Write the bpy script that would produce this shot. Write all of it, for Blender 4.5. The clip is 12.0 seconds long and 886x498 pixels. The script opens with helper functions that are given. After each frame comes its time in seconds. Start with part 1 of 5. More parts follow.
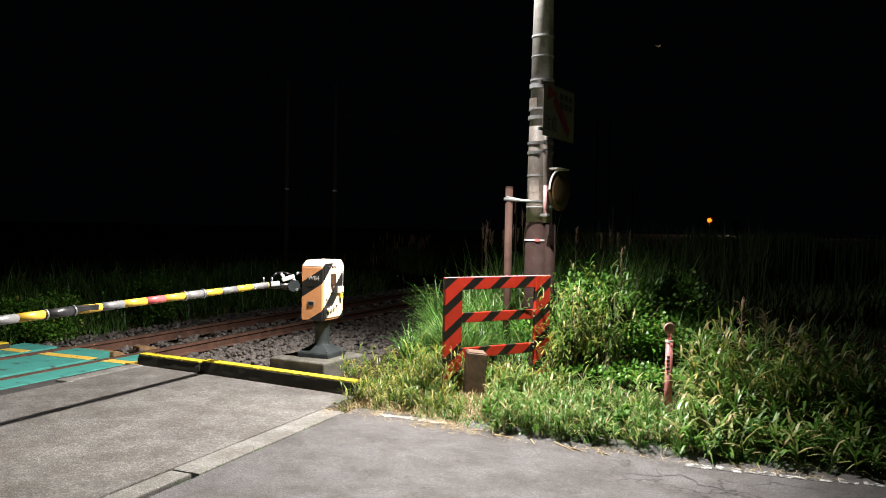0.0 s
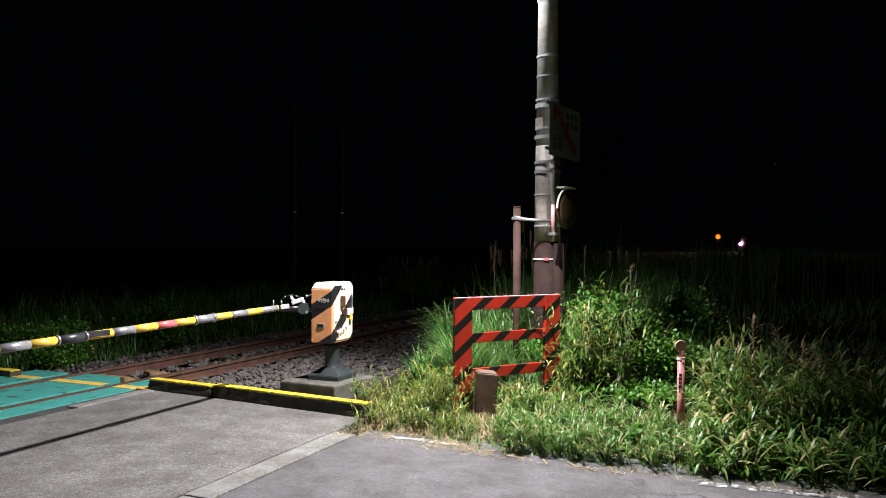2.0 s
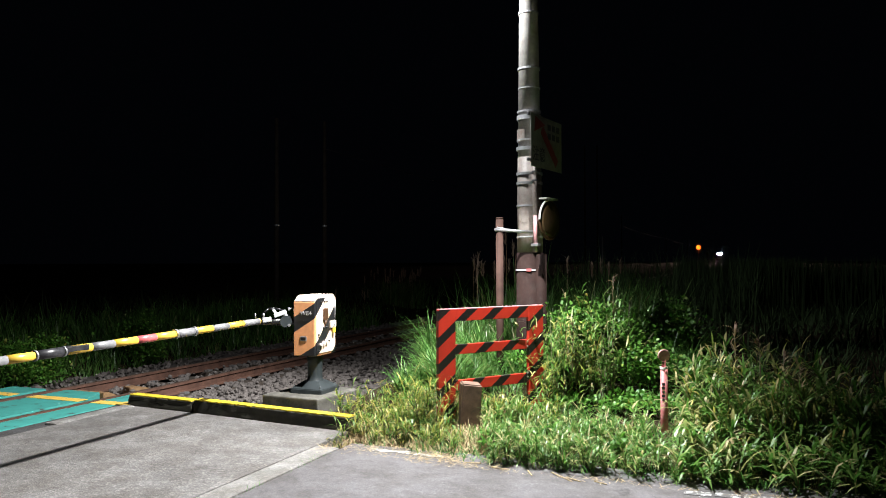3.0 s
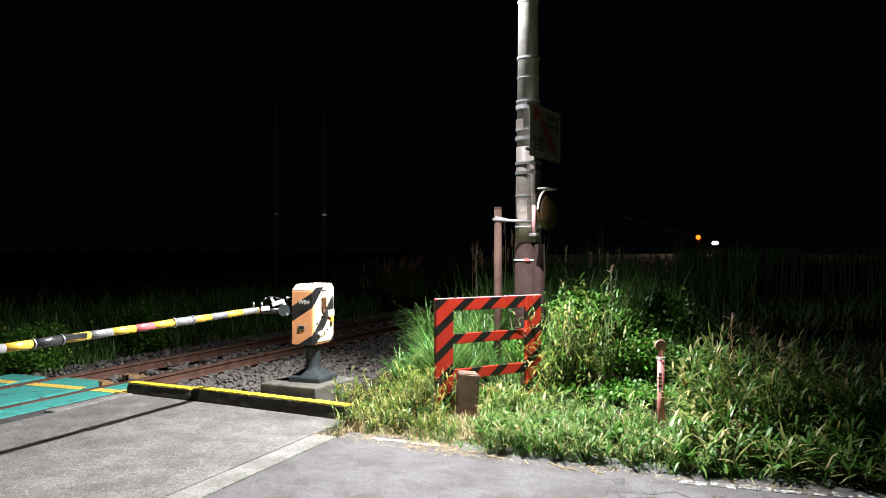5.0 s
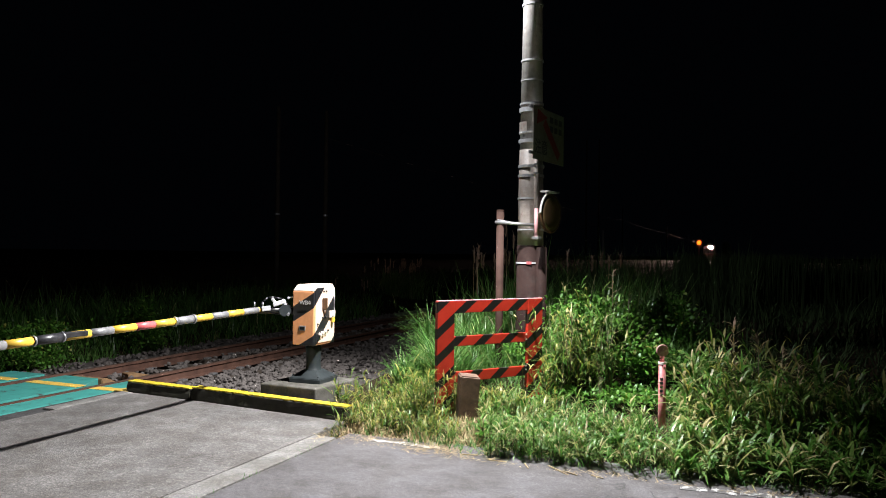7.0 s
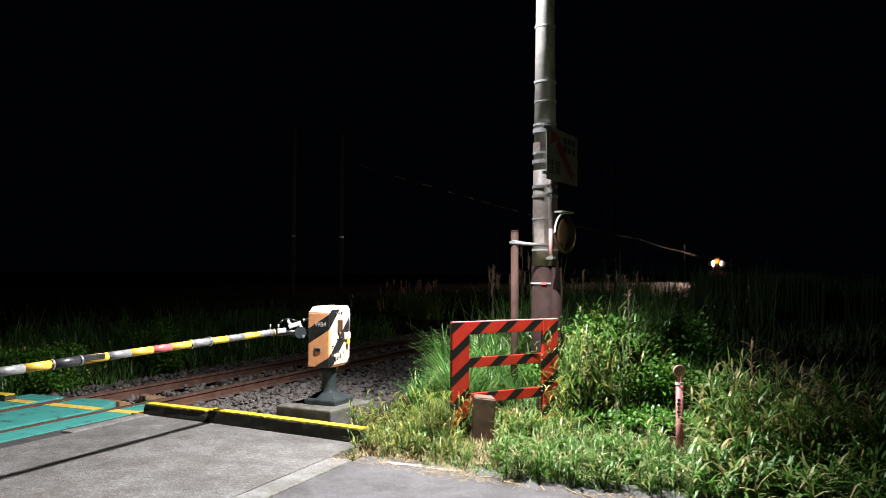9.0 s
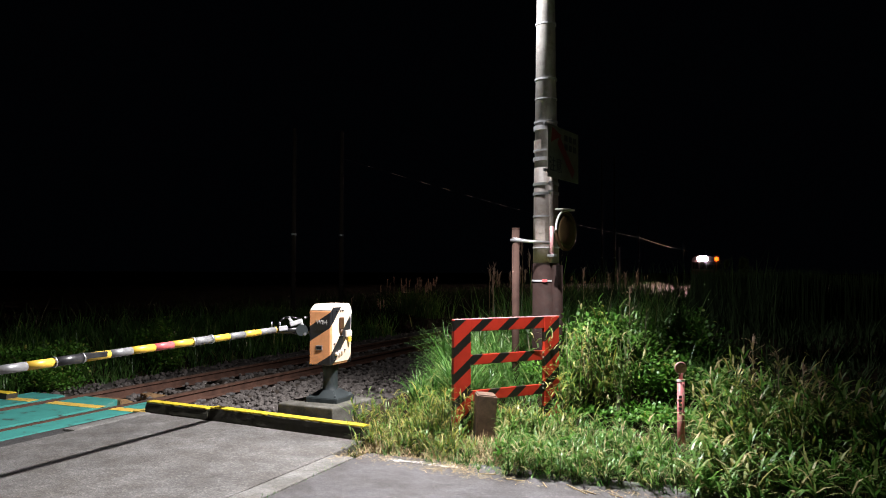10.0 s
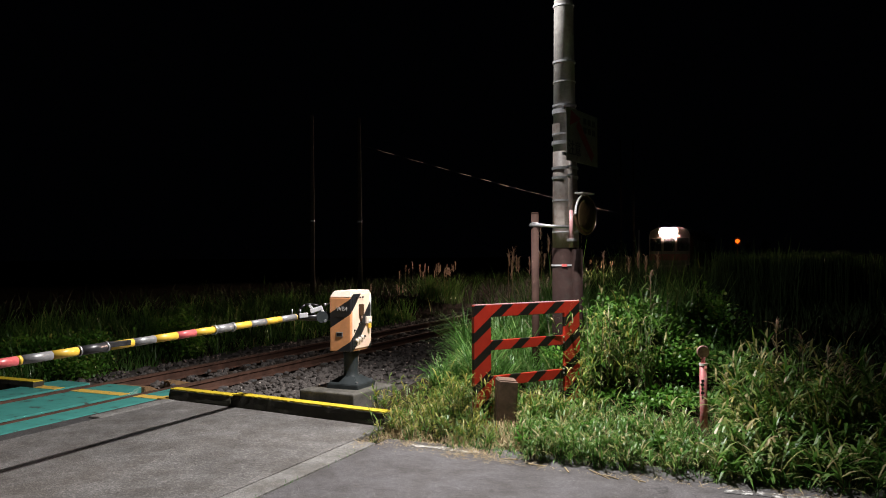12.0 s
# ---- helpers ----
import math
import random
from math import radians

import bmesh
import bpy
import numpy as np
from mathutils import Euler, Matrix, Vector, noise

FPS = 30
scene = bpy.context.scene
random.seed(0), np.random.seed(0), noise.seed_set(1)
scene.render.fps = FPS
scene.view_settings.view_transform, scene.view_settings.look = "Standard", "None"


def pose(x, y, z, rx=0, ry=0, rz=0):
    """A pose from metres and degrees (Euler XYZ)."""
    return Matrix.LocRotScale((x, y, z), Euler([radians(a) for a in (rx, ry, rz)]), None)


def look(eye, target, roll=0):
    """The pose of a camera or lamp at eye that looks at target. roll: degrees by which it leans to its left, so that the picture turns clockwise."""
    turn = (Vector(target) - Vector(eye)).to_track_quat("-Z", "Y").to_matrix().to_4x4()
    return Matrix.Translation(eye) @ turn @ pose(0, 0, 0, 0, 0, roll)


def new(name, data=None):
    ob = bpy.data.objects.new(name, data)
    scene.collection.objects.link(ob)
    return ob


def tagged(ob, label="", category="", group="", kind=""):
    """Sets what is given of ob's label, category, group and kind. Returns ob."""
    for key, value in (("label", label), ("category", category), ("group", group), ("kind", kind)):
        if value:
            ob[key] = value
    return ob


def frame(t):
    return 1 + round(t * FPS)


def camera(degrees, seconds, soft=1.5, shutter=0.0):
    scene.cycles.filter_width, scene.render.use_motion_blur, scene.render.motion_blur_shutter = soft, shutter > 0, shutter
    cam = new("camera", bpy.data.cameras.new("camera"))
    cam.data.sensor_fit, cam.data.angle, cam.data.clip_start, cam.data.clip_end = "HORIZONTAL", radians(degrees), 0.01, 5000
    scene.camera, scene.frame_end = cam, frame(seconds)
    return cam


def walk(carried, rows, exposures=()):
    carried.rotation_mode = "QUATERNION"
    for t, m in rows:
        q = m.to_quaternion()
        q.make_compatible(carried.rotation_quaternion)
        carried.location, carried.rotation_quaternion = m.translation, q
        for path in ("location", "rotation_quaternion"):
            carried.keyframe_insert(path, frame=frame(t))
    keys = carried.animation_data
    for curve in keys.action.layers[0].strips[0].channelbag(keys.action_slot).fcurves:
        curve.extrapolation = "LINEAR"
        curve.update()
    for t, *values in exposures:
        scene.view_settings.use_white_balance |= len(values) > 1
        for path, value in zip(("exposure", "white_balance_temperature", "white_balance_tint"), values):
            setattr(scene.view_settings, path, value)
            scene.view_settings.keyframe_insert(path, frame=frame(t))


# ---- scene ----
cam = camera(60.2, 12.0, 1.0)
PATH = [
    (0, (0.072, -0.104, 1.625), (-0.693, 1.743, 1.573), 1.1),
    (0.5, (0.067, -0.105, 1.623), (-0.718, 1.733, 1.563), 1.2),
    (1, (0.073, -0.107, 1.624), (-0.728, 1.724, 1.565), 1.0),
    (1.5, (0.076, -0.11, 1.621), (-0.722, 1.724, 1.591), 0.6),
    (2, (0.07, -0.116, 1.623), (-0.715, 1.723, 1.625), 0.2),
    (2.5, (0.08, -0.111, 1.619), (-0.691, 1.735, 1.649), -0.0),
    (3, (0.064, -0.112, 1.611), (-0.679, 1.745, 1.646), -0.2),
    (5, (0.083, -0.108, 1.618), (-0.66, 1.749, 1.624), -0.0),
    (5.5, (0.075, -0.1, 1.618), (-0.669, 1.757, 1.619), -0.0),
    (6, (0.072, -0.104, 1.616), (-0.671, 1.753, 1.618), 0.1),
    (6.5, (0.07, -0.102, 1.612), (-0.672, 1.756, 1.619), 0.4),
    (7, (0.063, -0.101, 1.615), (-0.681, 1.755, 1.627), 0.7),
    (9, (0.083, -0.104, 1.622), (-0.7, 1.735, 1.687), 0.3),
    (9.5, (0.077, -0.115, 1.625), (-0.705, 1.725, 1.696), 0.2),
    (10, (0.069, -0.116, 1.612), (-0.713, 1.724, 1.673), 0.2),
    (10.5, (0.076, -0.115, 1.617), (-0.712, 1.723, 1.66), 0.1),
    (11, (0.069, -0.121, 1.615), (-0.72, 1.716, 1.646), 0.0),
    (11.5, (0.063, -0.115, 1.611), (-0.735, 1.719, 1.636), -0.2),
    (12, (0.053, -0.103, 1.619), (-0.773, 1.719, 1.641), -0.4),
]


EXPOSURES = [(0, -0.14, 7100, 15), (0.5, -0.32, 7100, 15), (1, -0.40, 6500, 17), (2, -0.38, 6500, 17), (2.5, -0.1, 6500, 15), (3, 0, 6500, 13), (4.5, 0.1, 6500, 13), (5, 0.16, 6500, 13),
             (5.5, -0.1, 6500, 14), (6, -0.27, 6500, 15), (7, -0.3, 6500, 15), (8.8, -0.08, 6500, 15), (9.5, -0.24, 6550, 16), (10, -0.4, 6600, 17), (11, -0.78, 6700, 17), (12, -1.07, 6800, 17)]
walk(cam, [(t, look(eye, target, roll)) for t, eye, target, roll in PATH], EXPOSURES)

# ---- world and lamps ----
world = bpy.data.worlds.new("night_sky")
scene.world = world
world.use_nodes = True
world.node_tree.nodes["Background"].inputs[0].default_value = (0.16, 0.22, 0.34, 1)
world.node_tree.nodes["Background"].inputs[1].default_value = 0.003

LAMP = (-2.26, 6.3, 4.25)
lamp_data = bpy.data.lights.new("street_light", "SPOT")
lamp_data.energy = 3900
lamp_data.color = (0.99, 1.0, 0.98)
lamp_data.shadow_soft_size = 0.035
lamp_data.spot_size = radians(116)
lamp_data.spot_blend = 0.55
lamp = new("street_light", lamp_data)
lamp.matrix_world = look(LAMP, (-3.55, 5.65, 0))
spill_data = bpy.data.lights.new("street_light_spill", "POINT")
spill_data.energy, spill_data.color, spill_data.shadow_soft_size = 450, (0.97, 1.0, 1.0), 0.10
spill = new("street_light_spill", spill_data)
spill.location = (-3.3, 7.8, 5.05)


# ---- materials ----
def nodes_of(name):
    m = bpy.data.materials.new(name)
    m.use_nodes = True
    nt = m.node_tree
    return m, nt, nt.nodes["Principled BSDF"]


def link(nt, a, b):
    nt.links.new(a, b)


def ramp_node(nt, fac, stops):
    r = nt.nodes.new("ShaderNodeValToRGB")
    els = r.color_ramp.elements
    while len(els) < len(stops):
        els.new(0.5)
    for e, (p, c) in zip(els, stops):
        e.position, e.color = p, (*c, 1)
    link(nt, fac, r.inputs[0])
    return r.outputs[0]


def noise_node(nt, scale, detail=4.0, rough=0.6, vec=None):
    n = nt.nodes.new("ShaderNodeTexNoise")
    n.inputs["Scale"].default_value, n.inputs["Detail"].default_value, n.inputs["Roughness"].default_value = scale, detail, rough
    if vec is None:
        vec = nt.nodes.new("ShaderNodeTexCoord").outputs["Object"]
    link(nt, vec, n.inputs["Vector"])
    return n.outputs["Fac"]


def mix_node(nt, kind, fac, a, b):
    n = nt.nodes.new("ShaderNodeMix")
    n.data_type, n.blend_type = "RGBA", kind
    for sock, v in ((n.inputs[0], fac), (n.inputs[6], a), (n.inputs[7], b)):
        if isinstance(v, (int, float)):
            sock.default_value = v
        elif isinstance(v, tuple):
            sock.default_value = (*v, 1)
        else:
            link(nt, v, sock)
    return n.outputs[2]


def math_node(nt, op, a, b=0.0):
    n = nt.nodes.new("ShaderNodeMath")
    n.operation = op
    for sock, v in ((n.inputs[0], a), (n.inputs[1], b)):
        if isinstance(v, (int, float)):
            sock.default_value = v
        else:
            link(nt, v, sock)
    return n.outputs[0]


def bump_node(nt, bsdf, height, strength, distance):
    b = nt.nodes.new("ShaderNodeBump")
    b.inputs["Strength"].default_value, b.inputs["Distance"].default_value = strength, distance
    link(nt, height, b.inputs["Height"])
    link(nt, b.outputs[0], bsdf.inputs["Normal"])


def surface(name, dark, light, scale=3.0, rough=0.7, metal=0.0, grain=60.0, bump=0.3, dist=0.003, stain=None, amount=0.5, gloss=0.5):
    """Colour between two tones in large patches, fine grain, and a stain in blotches."""
    m, nt, p = nodes_of(name)
    c = ramp_node(nt, noise_node(nt, scale, 5), [(0.3, dark), (0.7, light)])
    g = noise_node(nt, grain, 3, 0.7)
    c = mix_node(nt, "MULTIPLY", 0.5, c, ramp_node(nt, g, [(0.25, (0.45, 0.45, 0.45)), (0.75, (1.0, 1.0, 1.0))]))
    if stain:
        s = ramp_node(nt, noise_node(nt, scale * 2.3, 6, 0.7), [(0.5, (0, 0, 0)), (0.68, (1, 1, 1))])
        c = mix_node(nt, "MIX", math_node(nt, "MULTIPLY", s, amount), c, stain)
    link(nt, c, p.inputs["Base Color"])
    r = nt.nodes.new("ShaderNodeMapRange")
    r.inputs[3].default_value, r.inputs[4].default_value = max(rough - 0.12, 0.05), min(rough + 0.12, 1.0)
    link(nt, g, r.inputs[0])
    link(nt, r.outputs[0], p.inputs["Roughness"])
    p.inputs["Metallic"].default_value = metal
    p.inputs["Specular IOR Level"].default_value = gloss
    if bump:
        bump_node(nt, p, g, bump, dist)
    return m


def road_surface(name, dark, light, stones, crack=True, relief=0.5):
    """Worn road: fine aggregate, wide stains and thin cracks."""
    m, nt, p = nodes_of(name)
    co = nt.nodes.new("ShaderNodeTexCoord").outputs["Object"]
    c = ramp_node(nt, noise_node(nt, 0.9, 6, 0.65, co), [(0.3, dark), (0.72, light)])
    v = nt.nodes.new("ShaderNodeTexVoronoi")
    v.inputs["Scale"].default_value = stones
    link(nt, co, v.inputs["Vector"])
    sep = nt.nodes.new("ShaderNodeSeparateColor")
    link(nt, v.outputs["Color"], sep.inputs[0])
    c = mix_node(nt, "MULTIPLY", 0.5, c, ramp_node(nt, sep.outputs[0], [(0.0, (0.30, 0.30, 0.31)), (0.75, (1.0, 1.0, 1.0)), (1.0, (2.0, 1.95, 1.85))]))
    fleck = ramp_node(nt, noise_node(nt, 30.0, 3, 0.55, co), [(0.63, (0, 0, 0)), (0.68, (1, 1, 1))])
    c = mix_node(nt, "MIX", math_node(nt, "MULTIPLY", fleck, 0.55), c, light)
    pit = ramp_node(nt, noise_node(nt, 17.0, 5, 0.7, co), [(0.30, (0.50, 0.48, 0.46)), (0.42, (1, 1, 1))])
    c = mix_node(nt, "MULTIPLY", 0.7, c, pit)
    blot = ramp_node(nt, noise_node(nt, 2.6, 7, 0.75, co), [(0.40, (0.52, 0.49, 0.45)), (0.62, (1, 1, 1))])
    c = mix_node(nt, "MULTIPLY", 0.85, c, blot)
    height = v.outputs["Distance"]
    if crack:
        wob = nt.nodes.new("ShaderNodeVectorMath")
        wob.operation = "ADD"
        nz = nt.nodes.new("ShaderNodeTexNoise")
        nz.inputs["Scale"].default_value, nz.inputs["Detail"].default_value = 3.0, 5
        link(nt, co, nz.inputs["Vector"])
        link(nt, co, wob.inputs[0])
        link(nt, nz.outputs["Color"], wob.inputs[1])
        ve = nt.nodes.new("ShaderNodeTexVoronoi")
        ve.feature = "DISTANCE_TO_EDGE"
        ve.inputs["Scale"].default_value = 0.55
        link(nt, wob.outputs[0], ve.inputs["Vector"])
        where = ramp_node(nt, noise_node(nt, 0.35, 2, 0.5, co), [(0.45, (0, 0, 0)), (0.55, (1, 1, 1))])
        line = ramp_node(nt, ve.outputs["Distance"], [(0.004, (1, 1, 1)), (0.010, (0, 0, 0))])
        c = mix_node(nt, "MIX", math_node(nt, "MULTIPLY", math_node(nt, "MULTIPLY", line, where), 0.8), c, (0.02, 0.02, 0.02))
    link(nt, c, p.inputs["Base Color"])
    p.inputs["Roughness"].default_value = 0.85
    bump_node(nt, p, height, relief, 0.004)
    return m


def paint_worn(name, colour, under, chips=0.5, rough=0.5, scale=14.0):
    m, nt, p = nodes_of(name)
    f = ramp_node(nt, noise_node(nt, scale, 7, 0.7), [(chips, (0, 0, 0)), (chips + 0.06, (1, 1, 1))])
    tone = mix_node(nt, "MULTIPLY", 0.6, colour, ramp_node(nt, noise_node(nt, 5.0, 5), [(0.3, (0.6, 0.6, 0.6)), (0.7, (1.0, 1.0, 1.0))]))
    link(nt, mix_node(nt, "MIX", f, under, tone), p.inputs["Base Color"])
    p.inputs["Roughness"].default_value = rough
    bump_node(nt, p, noise_node(nt, 90, 3), 0.2, 0.002)
    return m


def striped(name, a, b, axes, period, share, shift=0.0, rough=0.45, dirt=0.4):
    """Slanted two-tone safety stripes along the sum of the object's axes."""
    m, nt, p = nodes_of(name)
    co = nt.nodes.new("ShaderNodeTexCoord").outputs["Object"]
    s = nt.nodes.new("ShaderNodeSeparateXYZ")
    link(nt, co, s.inputs[0])
    total = math_node(nt, "MULTIPLY", s.outputs[0], axes[0])
    for k in (1, 2):
        total = math_node(nt, "ADD", total, math_node(nt, "MULTIPLY", s.outputs[k], axes[k]))
    f = math_node(nt, "FRACT", math_node(nt, "ADD", math_node(nt, "DIVIDE", total, period), shift + 50.0))
    f = math_node(nt, "LESS_THAN", f, share)
    c = mix_node(nt, "MIX", f, a, b)
    c = mix_node(nt, "MULTIPLY", dirt, c, ramp_node(nt, noise_node(nt, 9, 6, 0.7, co), [(0.3, (0.35, 0.32, 0.3)), (0.6, (1, 1, 1))]))
    link(nt, c, p.inputs["Base Color"])
    p.inputs["Roughness"].default_value = rough
    bump_node(nt, p, noise_node(nt, 120, 3, 0.6, co), 0.15, 0.001)
    return m


def leaf_surface(name, stops, rough=0.45, glow=0.4):
    """Leaves: each blade its own tone, part of the light passing through."""
    m, nt, p = nodes_of(name)
    g = nt.nodes.new("ShaderNodeNewGeometry")
    c = ramp_node(nt, g.outputs["Random Per Island"], stops)
    c = mix_node(nt, "MULTIPLY", 0.6, c, ramp_node(nt, noise_node(nt, 1.7, 4), [(0.3, (0.45, 0.5, 0.4)), (0.7, (1, 1, 1))]))
    link(nt, c, p.inputs["Base Color"])
    p.inputs["Roughness"].default_value = rough
    t = nt.nodes.new("ShaderNodeBsdfTranslucent")
    link(nt, c, t.inputs["Color"])
    mx = nt.nodes.new("ShaderNodeMixShader")
    mx.inputs[0].default_value = glow
    link(nt, p.outputs[0], mx.inputs[1])
    link(nt, t.outputs[0], mx.inputs[2])
    link(nt, mx.outputs[0], nt.nodes["Material Output"].inputs["Surface"])
    return m


def glowing(name, colour, strength):
    m, nt, p = nodes_of(name)
    p.inputs["Base Color"].default_value = (*colour, 1)
    p.inputs["Emission Color"].default_value = (*colour, 1)
    p.inputs["Emission Strength"].default_value = strength
    return m


ASPHALT = road_surface("asphalt", (0.088, 0.085, 0.091), (0.134, 0.130, 0.137), 150)
SLAB = road_surface("old_concrete", (0.110, 0.107, 0.105), (0.200, 0.194, 0.189), 85, False, 0.7)
EDGE = road_surface("edge_concrete", (0.165, 0.165, 0.16), (0.26, 0.256, 0.248), 130, False)
DARK_PATCH = road_surface("dark_asphalt", (0.04, 0.04, 0.042), (0.075, 0.075, 0.078), 160, False)
SOIL = surface("soil", (0.018, 0.014, 0.009), (0.045, 0.034, 0.02), 2.0, 0.95, 0, 40, 0.6, 0.02, gloss=0.03)
RUBBER = surface("rubber", (0.012, 0.012, 0.014), (0.03, 0.03, 0.03), 8, 0.7)
TEAL = paint_worn("teal_paint", (0.05, 0.30, 0.265), (0.05, 0.06, 0.055), 0.36, 0.6, 5.0)
YELLOW_LINE = paint_worn("yellow_line_paint", (0.80, 0.52, 0.10), (0.10, 0.12, 0.09), 0.36, 0.6)
YELLOW = paint_worn("yellow_kerb_paint", (0.74, 0.55, 0.04), (0.14, 0.12, 0.05), 0.34, 0.5)
WHITE_LINE = paint_worn("white_line_paint", (0.66, 0.66, 0.65), (0.10, 0.10, 0.10), 0.50, 0.6, 16)
MOSSY = surface("mossy_concrete", (0.018, 0.018, 0.012), (0.055, 0.05, 0.035), 7, 0.9, 0, 70, 0.5, 0.006, (0.03, 0.035, 0.012), 0.7)
CONCRETE = surface("grey_concrete", (0.055, 0.052, 0.042), (0.15, 0.142, 0.125), 6, 0.85, 0, 90, 0.5, 0.006, (0.03, 0.032, 0.02), 0.85)
POLE_GREY = surface("pole_concrete", (0.30, 0.29, 0.27), (0.50, 0.48, 0.45), 4, 0.8, 0, 70, 0.3, 0.003, (0.16, 0.14, 0.12), 0.6)
POLE_PALE = surface("pole_pale_wrap", (0.34, 0.30, 0.27), (0.52, 0.46, 0.42), 6, 0.5, 0, 50, 0.3, 0.002, (0.20, 0.13, 0.10), 0.6)
POLE_DARK = surface("pole_brown_sleeve", (0.017, 0.009, 0.008), (0.034, 0.019, 0.016), 5, 0.8, 0, 60, 0.3, 0.002, (0.03, 0.025, 0.022), 0.5, 0.12)
RUST = surface("rusty_rail", (0.065, 0.030, 0.020), (0.15, 0.072, 0.048), 6, 0.8, 0.1, 80, 0.4, 0.002)
RAIL_TOP = surface("worn_rail_top", (0.20, 0.12, 0.09), (0.32, 0.22, 0.17), 4, 0.4, 0.7, 60, 0.1, 0.001)
WOOD = surface("sleeper_wood", (0.035, 0.026, 0.02), (0.085, 0.065, 0.05), 5, 0.9, 0, 50, 0.6, 0.006)
BALLAST = surface("ballast_stone", (0.075, 0.065, 0.06), (0.17, 0.15, 0.14), 9, 0.9, 0, 80, 0.5, 0.004)
BROWN_POST = surface("brown_post", (0.10, 0.06, 0.04), (0.20, 0.12, 0.085), 6, 0.8, 0, 60, 0.4, 0.003, (0.05, 0.035, 0.025), 0.6)
TIMBER = surface("tan_timber", (0.16, 0.09, 0.04), (0.32, 0.19, 0.09), 9, 0.85, 0, 50, 0.5, 0.004)
STEEL = surface("galvanised_steel", (0.40, 0.41, 0.43), (0.62, 0.63, 0.65), 12, 0.35, 0.8, 60, 0.1, 0.001)
RUST_POST = surface("rusty_post_steel", (0.035, 0.020, 0.016), (0.07, 0.04, 0.032), 6, 0.85, 0, 60, 0.3, 0.002, gloss=0.12)
GALV = surface("dull_zinc_coating", (0.42, 0.43, 0.45), (0.66, 0.67, 0.70), 14, 0.5, 0.15, 60, 0.15, 0.001)
IRON = surface("black_cast_iron", (0.018, 0.024, 0.026), (0.045, 0.055, 0.058), 6, 0.45, 0.2, 60, 0.2, 0.002)
BLACK = surface("black_plastic", (0.004, 0.004, 0.005), (0.010, 0.010, 0.011), 10, 0.4, 0, 60, 0.1, 0.001)
WHITE = surface("white_paint", (0.62, 0.61, 0.60), (0.78, 0.77, 0.75), 6, 0.5, 0, 60, 0.05, 0.001)
CREAM = surface("lit_cap_and_fittings", (0.66, 0.55, 0.46), (0.78, 0.68, 0.58), 6, 0.45, 0, 60, 0.05, 0.001)
LETTER = surface("letter_paint", (0.38, 0.37, 0.36), (0.5, 0.49, 0.48), 9, 0.6)
FENCE_MAT = striped("red_black_stripes", (0.40, 0.024, 0.011), (0.006, 0.005, 0.005), (3.08, 0, -4.0), 1.0, 0.39, 0.60, 0.42, 0.35)
BOX_MAT = striped("orange_black_stripes", (0.66, 0.30, 0.135), (0.013, 0.013, 0.015), (0.6, 1, -1), 0.45, 0.36, 0.391, 0.35, 0.35)
# Paler copy of BOX_MAT: the lamp's glare is put into the colour.
LIT_DOOR_MAT = striped("lamplit_black_stripes", (0.80, 0.60, 0.46), (0.013, 0.013, 0.015), (0.6, 1, -1), 0.45, 0.36, 0.391, 0.35, 0.25)
ARM_YELLOW = paint_worn("arm_yellow", (0.78, 0.50, 0.06), (0.30, 0.20, 0.06), 0.30, 0.4)
ARM_SILVER = surface("arm_silver_tape", (0.20, 0.205, 0.21), (0.34, 0.34, 0.35), 16, 0.4, 0.3)
ARM_RED = surface("arm_red_reflector", (0.55, 0.09, 0.10), (0.72, 0.16, 0.16), 12, 0.35)
ARM_BLACK = surface("arm_black_tape", (0.012, 0.012, 0.014), (0.05, 0.05, 0.055), 20, 0.35)
STAKE = surface("faded_red_plastic", (0.42, 0.10, 0.11), (0.58, 0.20, 0.20), 7, 0.5, 0, 60, 0.1, 0.001, (0.6, 0.5, 0.48), 0.5)
REFLECTOR = surface("pale_reflector", (0.40, 0.20, 0.19), (0.55, 0.30, 0.28), 20, 0.3)
# Stained white, dimmed: shade on the sign face is put into the colour.
SIGN_WHITE = surface("shaded_stained_sign_white", (0.30, 0.29, 0.29), (0.46, 0.45, 0.44), 5, 0.6, 0, 60, 0.05, 0.001, (0.20, 0.18, 0.15), 0.5)
SIGN_RED = surface("faded_sign_red", (0.42, 0.04, 0.05), (0.55, 0.08, 0.09), 8, 0.5)
SIGN_BLUE = surface("sign_ink", (0.06, 0.06, 0.10), (0.10, 0.10, 0.15), 8, 0.5)
ORANGE_BACK = surface("orange_back_plate", (0.05, 0.024, 0.01), (0.08, 0.036, 0.014), 8, 0.5)
MIRROR = surface("mirror_face", (0.05, 0.032, 0.014), (0.08, 0.05, 0.022), 8, 0.4, 0.0, 60, 0)
PINK = surface("pink_band", (0.55, 0.26, 0.28), (0.70, 0.42, 0.42), 15, 0.4)
SASA_DRY = leaf_surface("yellowed_bamboo_leaves", [(0.0, (0.05, 0.15, 0.02)), (0.45, (0.14, 0.25, 0.04)), (0.68, (0.34, 0.34, 0.07)), (0.88, (0.48, 0.40, 0.11)), (1.0, (0.52, 0.42, 0.22))])
HEAD_GLOW = glowing("headlight_glow", (1.0, 0.70, 0.55), 16000.0)
SIGNAL_GLOW = glowing("signal_orange_glow", (1.0, 0.13, 0.008), 4.5)
TRAIN_PAINT = surface("train_dark_paint", (0.05, 0.045, 0.045), (0.08, 0.07, 0.07), 2, 0.35)
TRAIN_RED = surface("train_red_paint", (0.10, 0.02, 0.015), (0.14, 0.03, 0.02), 2, 0.35)
